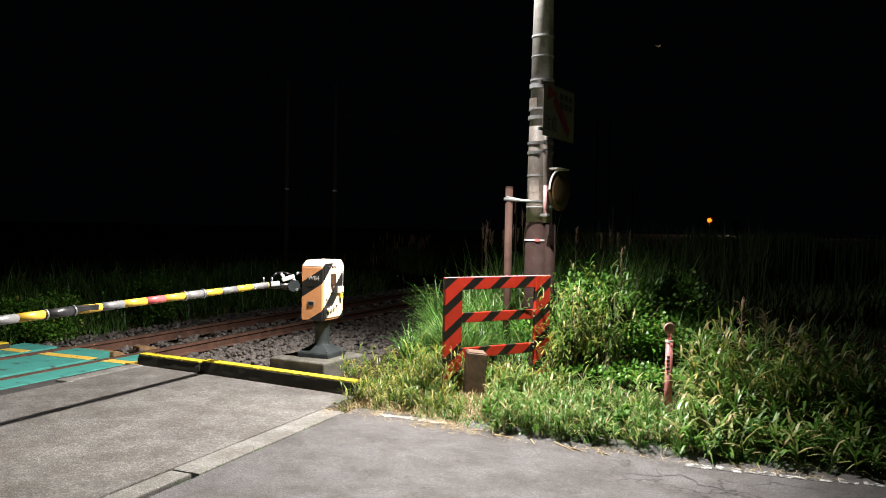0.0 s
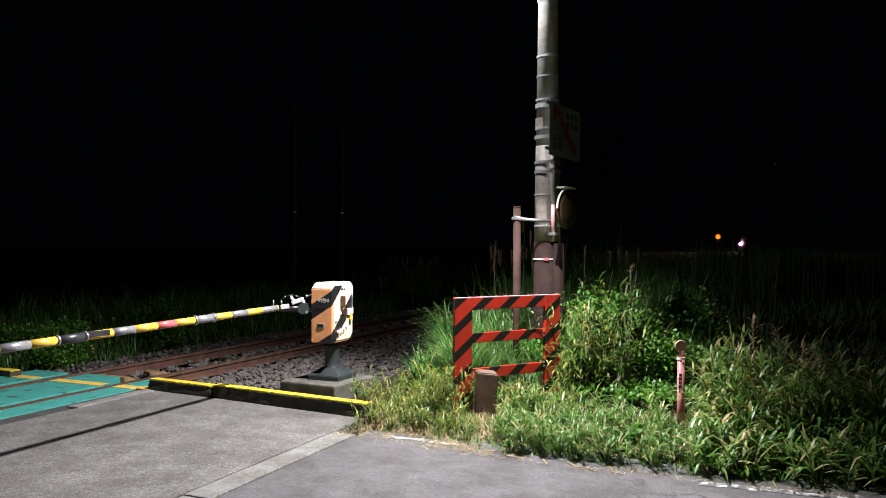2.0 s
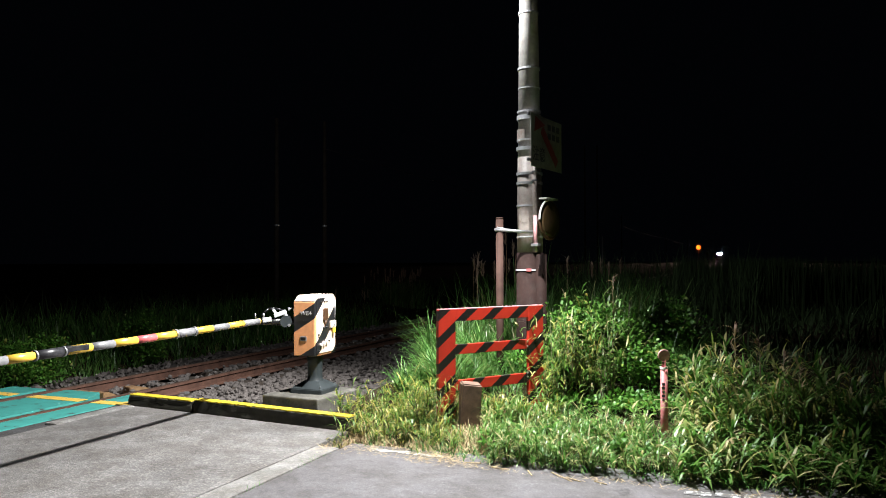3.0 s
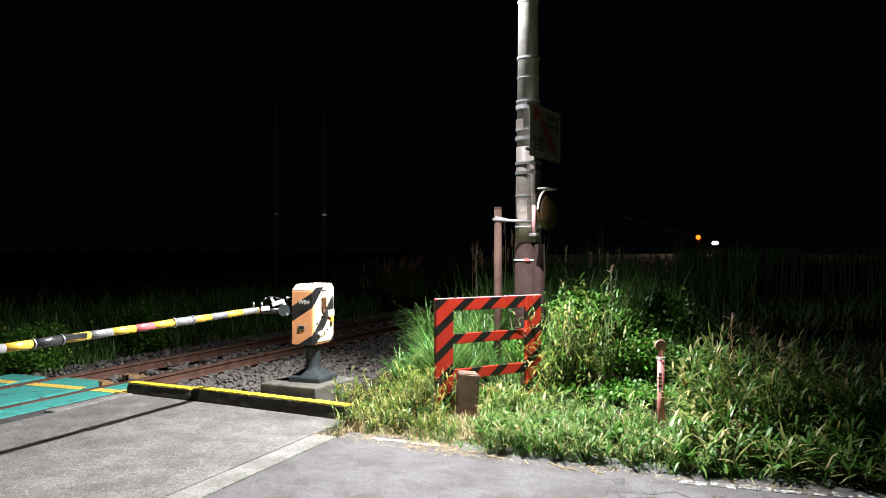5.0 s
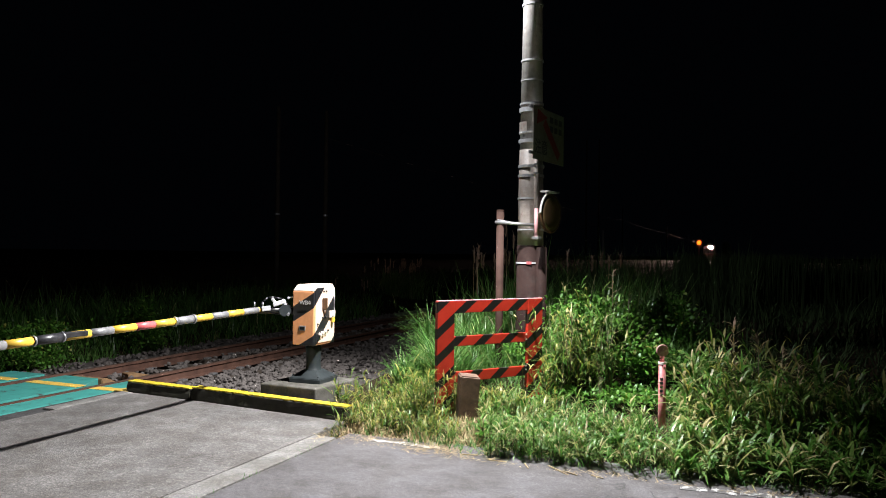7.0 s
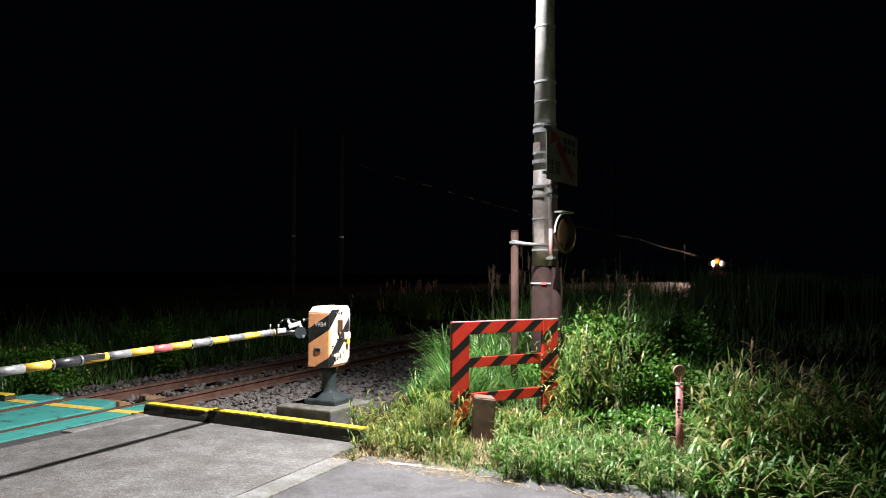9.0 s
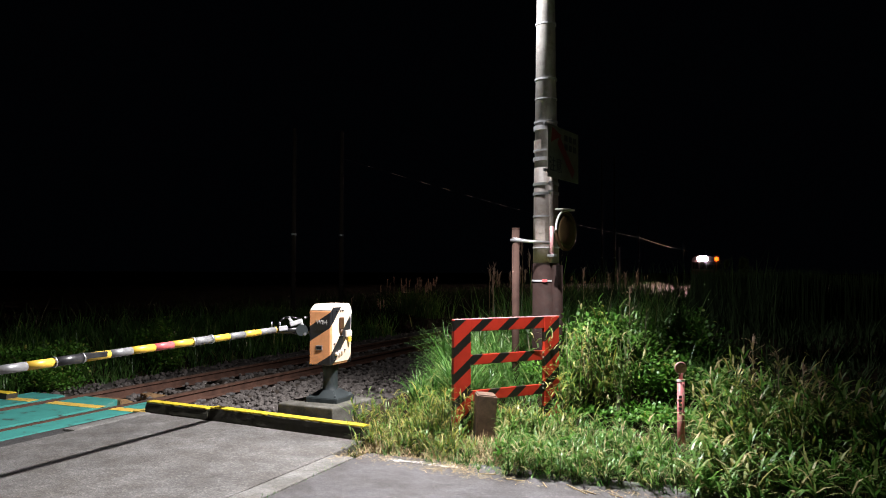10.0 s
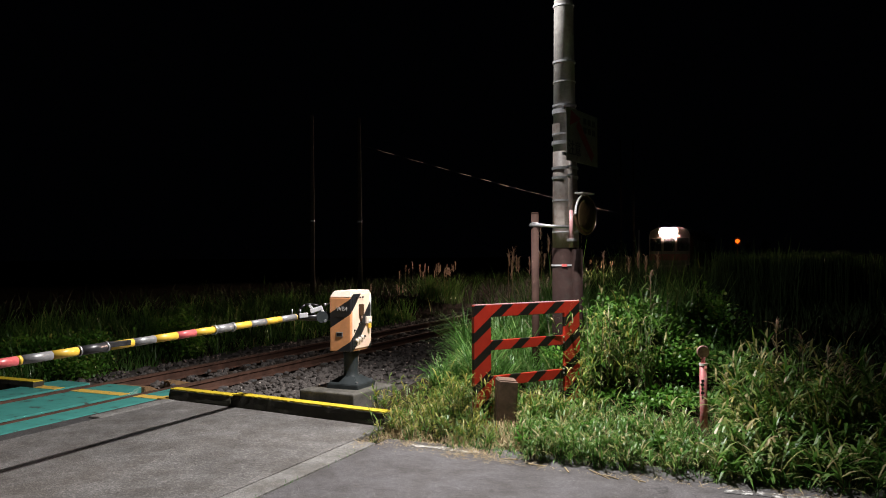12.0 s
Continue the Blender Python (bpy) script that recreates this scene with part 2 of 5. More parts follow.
TRAIN_GREY = surface("train_grey_paint", (0.12, 0.12, 0.12), (0.2, 0.2, 0.2), 2, 0.6)
GLASS_DARK = surface("dark_glass", (0.01, 0.012, 0.014), (0.02, 0.022, 0.025), 2, 0.12, 0, 60, 0)
GRASS = leaf_surface("grass_blades", [(0.0, (0.04, 0.15, 0.025)), (0.5, (0.085, 0.25, 0.05)), (0.84, (0.16, 0.33, 0.09)), (0.92, (0.34, 0.35, 0.14)), (1.0, (0.48, 0.42, 0.22))])
LUSH = leaf_surface("lush_blades", [(0.0, (0.05, 0.15, 0.03)), (0.6, (0.11, 0.25, 0.055)), (0.93, (0.19, 0.33, 0.10)), (1.0, (0.42, 0.38, 0.17))], 0.38)
SASA = leaf_surface("bamboo_grass_leaves", rough=0.42, stops=[(0.0, (0.05, 0.15, 0.022)), (0.45, (0.11, 0.25, 0.045)), (0.72, (0.21, 0.33, 0.09)), (0.86, (0.38, 0.37, 0.14)), (0.96, (0.50, 0.43, 0.22)), (1.0, (0.55, 0.45, 0.27))])
BROAD = leaf_surface("broad_leaves", [(0.0, (0.05, 0.16, 0.02)), (0.6, (0.10, 0.27, 0.035)), (0.93, (0.17, 0.34, 0.06)), (1.0, (0.40, 0.38, 0.10))])
DRY = leaf_surface("dry_straw", [(0.0, (0.26, 0.18, 0.09)), (0.6, (0.42, 0.31, 0.17)), (1.0, (0.55, 0.45, 0.28))], 0.7, 0.15)
PLUME = leaf_surface("pampas_plumes", [(0.0, (0.40, 0.27, 0.20)), (1.0, (0.60, 0.46, 0.38))], 0.8, 0.65)
STEM = surface("stem_green", (0.06, 0.07, 0.03), (0.14, 0.12, 0.06), 8, 0.7)
CABLE = surface("weathered_black_cable", (0.03, 0.03, 0.03), (0.06, 0.055, 0.05), 3, 0.8, gloss=0.2)
BARK = surface("bark", (0.03, 0.025, 0.02), (0.07, 0.055, 0.045), 6, 0.95, gloss=0.05)
# Near-black leaf tone: the unlit night is put into the colour.
UNLIT_LEAF = leaf_surface("unlit_dark_leaves", [(0.0, (0.02, 0.045, 0.012)), (1.0, (0.045, 0.085, 0.022))], 0.85, 0.25)


# ---- mesh helpers ----
def part(name, bm, material, parent=None, label=""):
    me = bpy.data.meshes.new(name)
    bm.to_mesh(me)
    bm.free()
    for m in material if isinstance(material, (list, tuple)) else [material]:
        me.materials.append(m)
    ob = new(name, me)
    ob.parent = parent
    if label:
        tagged(ob, label)
    return ob


def thing(name, label, category, at=(0, 0, 0), turn=0, group="", kind=""):
    ob = new(name)
    ob.empty_display_size = 0.1
    ob.matrix_world = pose(*at, 0, 0, turn)
    return tagged(ob, label, category, group, kind)


def box(lo, hi, bevel=0.0, bm=None, seg=2):
    bm = bm or bmesh.new()
    c = [(a + b) / 2 for a, b in zip(lo, hi)]
    s = [b - a for a, b in zip(lo, hi)]
    r = bmesh.ops.create_cube(bm, size=1, matrix=Matrix.Translation(c) @ Matrix.Diagonal((*s, 1)))
    if bevel:
        es = list({e for v in r["verts"] for e in v.link_edges})
        bmesh.ops.bevel(bm, geom=es, offset=bevel, segments=seg, affect="EDGES", profile=0.6)
    return bm


def rod(a, b, r0, r1=None, seg=16, bm=None, caps=True):
    bm = bm or bmesh.new()
    a, b = Vector(a), Vector(b)
    d = b - a
    m = Matrix.Translation((a + b) / 2) @ d.to_track_quat("Z", "Y").to_matrix().to_4x4()
    r = bmesh.ops.create_cone(bm, cap_ends=caps, segments=seg, radius1=r0, radius2=r0 if r1 is None else r1, depth=d.length, matrix=m)
    for v in r["verts"]:
        for f in v.link_faces:
            f.smooth = len(f.verts) == 4
    return bm


def ring(radius, z, thick, tall, seg=28, bm=None):
    """A flat band round a pole."""
    bm = bm or bmesh.new()
    rows = []
    for rr, zz in ((radius, z - tall / 2), (radius + thick, z - tall / 2), (radius + thick, z + tall / 2), (radius, z + tall / 2)):
        rows.append([bm.verts.new((rr * math.cos(2 * math.pi * k / seg), rr * math.sin(2 * math.pi * k / seg), zz)) for k in range(seg)])
    for i in range(4):
        for k in range(seg):
            bm.faces.new((rows[i][k], rows[i][(k + 1) % seg], rows[(i + 1) % 4][(k + 1) % seg], rows[(i + 1) % 4][k]))
    return bm


def lathe(profile, seg=24, bm=None):
    """A turned form from (radius, z) pairs, closed at both ends."""
    bm = bm or bmesh.new()
    rows = [[bm.verts.new((r * math.cos(2 * math.pi * k / seg), r * math.sin(2 * math.pi * k / seg), z)) for k in range(seg)] for r, z in profile]
    for a, b in zip(rows, rows[1:]):
        for k in range(seg):
            f = bm.faces.new((a[k], a[(k + 1) % seg], b[(k + 1) % seg], b[k]))
            f.smooth = True
    bm.faces.new(list(reversed(rows[0])))
    bm.faces.new(rows[-1])
    return bm


def extrude_shape(points, y0, y1, bm=None):
    """A flat outline in x and z, given depth along y."""
    bm = bm or bmesh.new()
    a = [bm.verts.new((x, y0, z)) for x, z in points]
    b = [bm.verts.new((x, y1, z)) for x, z in points]
    n = len(points)
    bm.faces.new(a)
    bm.faces.new(list(reversed(b)))
    for k in range(n):
        bm.faces.new((a[k], b[k], b[(k + 1) % n], a[(k + 1) % n]))
    bmesh.ops.recalc_face_normals(bm, faces=bm.faces)
    return bm


def along_line(shape, y0, y1):
    """An outline in x and z drawn along the railway, with its bend and rise."""
    ys = [y0] + [y for y in (40, 55, 80, 110, 140, 170, 200, 230, 260, 290, 340) if y0 < y < y1] + [y1]
    bm = bmesh.new()
    rows = []
    for y in ys:
        dx, dz = (float(q) for q in line_shift(y))
        rows.append([bm.verts.new((x + dx, y, z + dz)) for x, z in shape])
    n = len(shape)
    for a, b in zip(rows, rows[1:]):
        for k in range(n):
            bm.faces.new((a[k], b[k], b[(k + 1) % n], a[(k + 1) % n]))
    bm.faces.new(rows[0])
    bm.faces.new(list(reversed(rows[-1])))
    bmesh.ops.recalc_face_normals(bm, faces=bm.faces)
    return bm


def tube(points, radius, seg=8, bm=None):
    for a, b in zip(points, points[1:]):
        bm = rod(a, b, radius, radius, seg, bm)
    return bm


def lettering(name, words, size, m, material, parent, label):
    cu = bpy.data.curves.new(name, "FONT")
    cu.body, cu.size, cu.extrude, cu.align_x, cu.align_y = words, size, 0.0015, "CENTER", "CENTER"
    tmp = new(name + "_draft", cu)
    me = bpy.data.meshes.new_from_object(tmp.evaluated_get(bpy.context.evaluated_depsgraph_get()))
    bpy.data.objects.remove(tmp)
    me.materials.clear()
    me.materials.append(material)
    ob = new(name, me)
    ob.parent = parent
    ob.matrix_local = m
    return tagged(ob, label)


rng = np.random.default_rng(7)


def step(a, b, x):
    t = np.clip((np.asarray(x, float) - a) / (b - a), 0, 1)
    return t * t * (3 - 2 * t)


def line_shift(v):
    """Sideways bend and rise of the railway with distance."""
    v = np.asarray(v, float)
    far = np.clip(v - 120, 0, None) / 120
    return -1.55 * far ** 2 / (0.25 + 0.85 * far ** 1.5), 0.0046 * np.clip(v - 55, 0, 225)


def ground_z(u, v):
    """Height of the ground: road trench, track bed, grass bank."""
    u, v = np.asarray(u, float), np.asarray(v, float)
    wave = 0.05 * np.sin(u * 1.7 + v * 0.6) * np.sin(v * 1.3 - u * 0.4)
    bank = (0.02 + 0.50 * step(6.3, 9.5, v) - 0.35 * step(13, 26, v)) * step(-4.6, -3.2, u)
    bank = bank + wave * step(6.3, 7.5, v) - 0.05 * (1 - step(5.9, 6.3, v))
    field = -0.12 + 0.35 * step(-10.2, -12.5, u) + wave
    bed = -0.32
    z = np.where(u < -9.6, field, np.where(u < -5.0, bed, bank))
    z = np.where((u >= -5.0) & (u < -4.0), bed + (bank - bed) * step(-5.0, -4.0, u), z)
    z = np.where((u >= -10.4) & (u < -9.6), field + (bed - field) * step(-10.4, -9.6, u), z)
    z = z + line_shift(v)[1]
    return np.where(v < 6.35, np.minimum(z, -0.14 + 0.14 * step(5.95, 6.3, v) * (u > -3.2)), z)


def blades(name, roots, heading, length, width, lean, curl, material, seg=4, kind="stuff", parent=None):
    """Curved tapering strips: root, heading, length, width, first lean from upright, further bend."""
    n = len(roots)
    p = np.array(roots, float)
    side = np.stack([-np.sin(heading), np.cos(heading), np.zeros(n)], 1)
    fwd = np.stack([np.cos(heading), np.sin(heading), np.zeros(n)], 1)
    verts = np.zeros((n, 2 * seg + 1, 3))
    ang = np.array(lean, float)
    for k in range(seg):
        w = (width * (0.55 if k == 0 else 1.0 - 0.75 * (k / seg) ** 2) / 2)[:, None]
        verts[:, 2 * k] = p - side * w
        verts[:, 2 * k + 1] = p + side * w
        d = fwd * np.sin(ang)[:, None] + np.array([0, 0, 1.0]) * np.cos(ang)[:, None]
        p = p + d * (length / seg)[:, None]
        ang = ang + curl / seg
    verts[:, 2 * seg] = p
    base = (np.arange(n) * (2 * seg + 1))[:, None]
    quads = np.concatenate([base + np.array([[2 * k, 2 * k + 1, 2 * k + 3, 2 * k + 2]]) for k in range(seg - 1)], 0)
    tris = base + np.array([[2 * seg - 2, 2 * seg - 1, 2 * seg]])
    me = bpy.data.meshes.new(name)
    me.from_pydata(verts.reshape(-1, 3).tolist(), [], quads.tolist() + tris.tolist())
    me.materials.append(material)
    ob = new(name, me)
    ob.parent = parent
    if kind:
        ob["kind"] = kind
    return ob


def scatter(n, u0, u1, v0, v1):
    u, v = rng.uniform(u0, u1, n), rng.uniform(v0, v1, n)
    return u, v


def on_ground(u, v, sink=0.02):
    z = ground_z(u, v)
    z = np.where((v < 6.3) & (u > -3.4), np.maximum(z, 0.0), z)
    return np.stack([u, v, z - sink], 1)


def stems_with_leaves(name, label, category, u, v, height, leaf_n, leaf_len, leaf_w, leaf_mat, droop=0.9, group=""):
    """Upright stems that carry strap leaves all the way up: one plant patch with a part for stems and one for leaves."""
    n = len(u)
    owner = thing(name, label, category, (0, 0, 0), 0, group)
    roots = on_ground(u, v)
    hd = rng.uniform(0, 2 * math.pi, n)
    lean = rng.uniform(0.02, 0.28, n)
    curl = rng.uniform(0.1, 0.5, n)
    blades("stem", roots, hd, height, np.full(n, 0.007), lean, curl, STEM, 4, "stuff", owner)
    k = leaf_n
    f = rng.uniform(0.22, 1.0, (n, k))
    a = lean[:, None] + curl[:, None] * f * 0.5
    d = (height[:, None] * f)
    pos = np.stack([roots[:, 0:1] + np.cos(hd)[:, None] * np.sin(a) * d, roots[:, 1:2] + np.sin(hd)[:, None] * np.sin(a) * d, roots[:, 2:3] + np.cos(a) * d], 2).reshape(-1, 3)
    m = len(pos)
    blades("leaves", pos, rng.uniform(0, 2 * math.pi, m), rng.uniform(leaf_len * 0.55, leaf_len * 1.2, m), rng.uniform(leaf_w * 0.6, leaf_w * 1.2, m),
           rng.uniform(0.25, 1.35, m), rng.uniform(0.2, 1.5, m) * droop, leaf_mat, 3, "stuff", owner)
    return owner


def leaf_mass(name, centre, size, count, leaf, material, parent, clumps=9):
    """A crown of small folded leaves gathered in clumps, with gaps between."""
    c = rng.normal(0, 1, (clumps, 3))
    c = c / np.linalg.norm(c, axis=1, keepdims=True) * rng.uniform(0.35, 0.95, (clumps, 1))
    pick = rng.integers(0, clumps, count)
    p = c[pick] + rng.normal(0, 0.21, (count, 3))
    p[:, 2] = np.maximum(p[:, 2], -0.95 + rng.uniform(0, 0.2, count))
    p = np.array(centre) + p * np.array(size)
    return blades(name, p, rng.uniform(0, 2 * math.pi, count), rng.uniform(leaf * 0.6, leaf * 1.3, count), rng.uniform(leaf * 0.4, leaf * 0.8, count),
                  rng.uniform(0.3, 1.7, count), rng.uniform(0.0, 0.9, count), material, 3, "stuff", parent)


# ---- ground, road and track ----
def build_ground():
    us = np.concatenate([[-900, -300, -120, -60, -36, -26], np.arange(-20, 8.01, 0.25), [10, 14, 22, 40, 120, 300, 900]])
    vs = np.concatenate([[-600, -200, -60, -24, -14], np.arange(-8, 22.01, 0.25), [25, 30, 40, 60, 100, 200, 400, 900]])
    gu, gv = np.meshgrid(us, vs)
    z = ground_z(gu, gv)
    verts = np.stack([gu, gv, z], 2).reshape(-1, 3)
    w = len(us)
    faces = [(r * w + c, r * w + c + 1, (r + 1) * w + c + 1, (r + 1) * w + c) for r in range(len(vs) - 1) for c in range(w - 1)]
    me = bpy.data.meshes.new("ground")
    me.from_pydata(verts.tolist(), [], faces)
    me.materials.append(SOIL)
    tagged(new("ground", me), "dark soil ground of fields beside the railway", "ground", kind="structure")


def slab(name, lo, hi, material, label, category="road", bevel=0.012):
    ob = part(name, box(lo, hi, bevel), material)
    return tagged(ob, label, category, kind="structure")


def wavy_patch(name, u0, u1, v0, v1, z, material, ragged=0.05, parent=None, n=60):
    """A thin painted or asphalt sheet whose long edges run unevenly."""
    bm = bmesh.new()
    lo, hi = [], []
    for k in range(n + 1):
        u = u0 + (u1 - u0) * k / n
        lo.append(bm.verts.new((u, v0 + ragged * noise.noise((u * 3, v0, 1)), z)))
        hi.append(bm.verts.new((u, v1 + ragged * noise.noise((u * 4, v1, 5)) + ragged * 0.5 * noise.noise((u * 13, v1, 9)), z)))
    for k in range(n):
        bm.faces.new((lo[k], lo[k + 1], hi[k + 1], hi[k]))
    r = bmesh.ops.extrude_face_region(bm, geom=bm.faces[:])
    for v in r["geom"]:
        if isinstance(v, bmesh.types.BMVert):
            v.co.z -= 0.003 if z < 0.02 and name != "road" else 0.1
    bmesh.ops.recalc_face_normals(bm, faces=bm.faces)
    return part(name, bm, material, parent)


def build_road():
    tagged(wavy_patch("road", -3.236, 60.0, -9.0, 5.95, 0.0, ASPHALT, 0.10, None, 260), "worn grey asphalt road with cracks", "road", kind="structure")
    slab("edge_strip", (-3.468, -9, -0.12), (-3.296, 3.835, 0.006), EDGE, "pale concrete edging strip between slab and asphalt")
    slab("edge_strip", (-3.478, 3.85, -0.12), (-3.250, 5.74, 0.008), EDGE, "pale concrete edging strip between slab and asphalt", "road", 0.016)
    slab("concrete_slab", (-6.40, -9, -0.12), (-3.496, 6.70, 0.004), SLAB, "weathered concrete approach slab of the crossing")
    slab("asphalt_patch", (-6.655, -9, -0.1), (-6.402, 6.90, -0.006), DARK_PATCH, "dark asphalt seam beside the crossing panels")
    slab("concrete_lip", (-6.52, 5.55, -0.02), (-6.36, 6.60, 0.018), EDGE, "broken pale concrete lip at the slab edge", "kerb", 0.02)
    slab("road_beyond", (-60, -9, -0.12), (-9.05, 6.3, -0.004), DARK_PATCH, "asphalt road on the far side of the track")
    line = new("edge_line")
    tagged(line, "worn white edge line on asphalt", "road marking", kind="structure")
    for a, b, c in ((-2.98, -2.30, 5.80), (-0.37, -0.19, 5.49), (-0.17, 0.0, 5.505), (0.02, 0.22, 5.535), (0.24, 0.56, 5.525), (0.60, 0.72, 5.57), (0.75, 1.6, 5.61), (1.65, 9.0, 5.62)):
        wavy_patch("paint_dash", a, b, c - 0.036, c + 0.038, 0.0035, WHITE_LINE, 0.04, line, 40)


def road_crack(points, width):
    """A jagged open crack, filled with dark grit, tapering to its ends."""
    bm = bmesh.new()
    pts = []
    for a, b in zip(points, points[1:]):
        for k in range(6):
            pts.append(Vector(a).lerp(Vector(b), k / 6))
    pts.append(Vector(points[-1]))
    left, right = [], []
    for k, p in enumerate(pts):
        w = width * (0.35 + 0.65 * math.sin(math.pi * k / (len(pts) - 1))) * (0.6 + 0.8 * abs(noise.noise((p.x * 19, p.y * 19, 3))))
        j = 0.028 * noise.noise((p.x * 14, p.y * 14, 7))
        left.append(bm.verts.new((p.x + j * 0.4, p.y + j - w, 0.0022)))
        right.append(bm.verts.new((p.x + j * 0.4 + w * 0.5, p.y + j + w, 0.0022)))
    for k in range(len(pts) - 1):
        bm.faces.new((left[k], left[k + 1], right[k + 1], right[k]))
    tagged(part("road_crack", bm, RUBBER), "dark jagged crack in the worn asphalt", "road crack", "road cracks", "structure")


def crossing_panels():
    for name, a, b, v1 in (("inner", -7.02, -6.66, 7.20), ("middle", -8.05, -7.225, 7.20), ("outer", -8.95, -8.34, 7.16)):
        cut = 0.27 if name == "middle" else 0.02
        bm = bmesh.new()
        top = [bm.verts.new((x, y, 0.0)) for x, y in ((a, -9), (b, -9), (b, v1 - cut * 1.9), (b - cut, v1), (a, v1))]
        r = bmesh.ops.extrude_face_region(bm, geom=[bm.faces.new(top)])
        for v in r["geom"]:
            if isinstance(v, bmesh.types.BMVert):
                v.co.z = -0.10
        bmesh.ops.recalc_face_normals(bm, faces=bm.faces)
        bmesh.ops.bevel(bm, geom=bm.edges[:], offset=0.007, segments=2, affect="EDGES")
        p = part("crossing_panel", bm, TEAL)
        tagged(p, "teal painted crossing panel between rusty rails", "crossing panel", "crossing panels", "structure")
        y = part("line_paint", box((a + 0.004, 6.60, -0.002), (b - 0.004, 6.76, 0.0045)), YELLOW_LINE, p, "worn yellow line across the panel")
        if name == "inner":
            part("line_corner", box((b + 0.002, 6.62, -0.002), (b + 0.20, 6.78, 0.012), 0.003), YELLOW_LINE, p)
    for a, b in ((-8.335, -8.245),):
        slab("flangeway", (a, -9, -0.12), (b, 7.12, -0.035), DARK_PATCH, "dark filled gap beside the rail", "road", 0.004)


def rail_profile():
    half = [(0.0, 0.0), (0.0325, -0.001), (0.0325, -0.032), (0.009, -0.045), (0.008, -0.115), (0.061, -0.131), (0.061, -0.142)]
    return half + [(-x, z) for x, z in reversed(half[1:])]


def build_track():
    track = thing("railway_track", "single rusty railway track on stone ballast", "railway track", (-7.65, 0, 0), 0, "", "structure")
    for x in (-0.548, 0.548):
        bm = along_line([(x + a, z) for a, z in rail_profile()], -40, 420)
        part("rail", bm, RUST, track, "rusty steel rail")
        part("rail_head", along_line([(x - 0.024, -0.001), (x + 0.024, -0.001), (x + 0.024, 0.0015), (x - 0.024, 0.0015)], -40, 420), RAIL_TOP, track)
    sl = box((-1.03, -0.105, -0.29), (1.03, 0.105, -0.146), 0.012)
    first = part("sleeper", sl, WOOD, track)
    first.location.y = 7.55
    clip = box((-0.045, -0.05, -0.146), (0.045, 0.05, -0.118), 0.01)
    clip_me = None
    for k in range(95):
        y = 7.55 + 0.62 * k
        if k:
            s = new("sleeper", first.data)
            s.parent, s.location = track, (rng.normal(0, 0.015), y, rng.normal(0, 0.004))
        if k < 42:
            for x in (-0.65, -0.45, 0.45, 0.65):
                if clip_me is None:
                    c = part("rail_clip", clip, STEEL, track)
                    clip_me = c.data
                else:
                    c = new("rail_clip", clip_me)
                    c.parent = track
                c.location = (x, y, 0)
    return track


def build_ballast():
    """Crushed stone between and beside the rails."""
    ico = bmesh.new()
    bmesh.ops.create_icosphere(ico, subdivisions=1, radius=1)
    base = np.array([v.co[:] for v in ico.verts])
    tri = np.array([[v.index for v in f.verts] for f in ico.faces])
    ico.free()
    n = 9000
    near = 6500
    u = np.concatenate([rng.uniform(-6.95, -4.35, near), rng.uniform(-10.2, -6.9, n - near)])
    v = np.concatenate([6.55 + 15 * rng.uniform(0, 1, near) ** 1.7, 7.3 + 22 * rng.uniform(0, 1, n - near) ** 1.5])
    keep = ~((u > -4.78) & (v < 7.45)) & ~((u > -7.2) & (u < -5.0) & (v < 6.6)) & ~((np.abs(u + 7.10) < 0.12) | (np.abs(u + 8.20) < 0.12)) & ~((u < -6.6) & (v < 7.36))
    u, v = u[keep], v[keep]
    n = len(u)
    top = -0.155 - 0.13 * step(-5.6, -4.6, u) - 0.08 * step(-9.2, -10.2, u)
    top = np.where((u < -7.15) & (u > -8.15), -0.128, top)
    r = rng.uniform(0.022, 0.052, n)
    shape = base[None] * (1 + rng.normal(0, 0.22, (n, len(base), 1)))
    sc = np.stack([r, r * rng.uniform(0.6, 1.1, n), r * rng.uniform(0.5, 0.9, n)], 1)
    pts = shape * sc[:, None]
    a = rng.uniform(0, 6.28, n)
    x = pts[:, :, 0] * np.cos(a)[:, None] - pts[:, :, 1] * np.sin(a)[:, None]
    y = pts[:, :, 0] * np.sin(a)[:, None] + pts[:, :, 1] * np.cos(a)[:, None]
    pts = np.stack([x + u[:, None], y + v[:, None], pts[:, :, 2] + (top + rng.uniform(-0.03, 0.03, n))[:, None]], 2)
    faces = (np.arange(n) * len(base))[:, None, None] + tri[None]
    me = bpy.data.meshes.new("ballast")
    me.from_pydata(pts.reshape(-1, 3).tolist(), [], faces.reshape(-1, 3).tolist())
    me.materials.append(BALLAST)
    tagged(new("ballast", me), "grey brown crushed stone ballast along the rails", "ballast", kind="stuff")
    bed = along_line([(-10.0, -0.36), (-4.9, -0.36), (-4.92, -0.225), (-9.98, -0.225)], 7.45, 420)
    box((-6.62, 6.60, -0.36), (-4.80, 7.45, -0.225), 0.02, bed)
    tagged(part("ballast_bed", bed, BALLAST), "dark ballast bed under the track", "ballast", kind="structure")


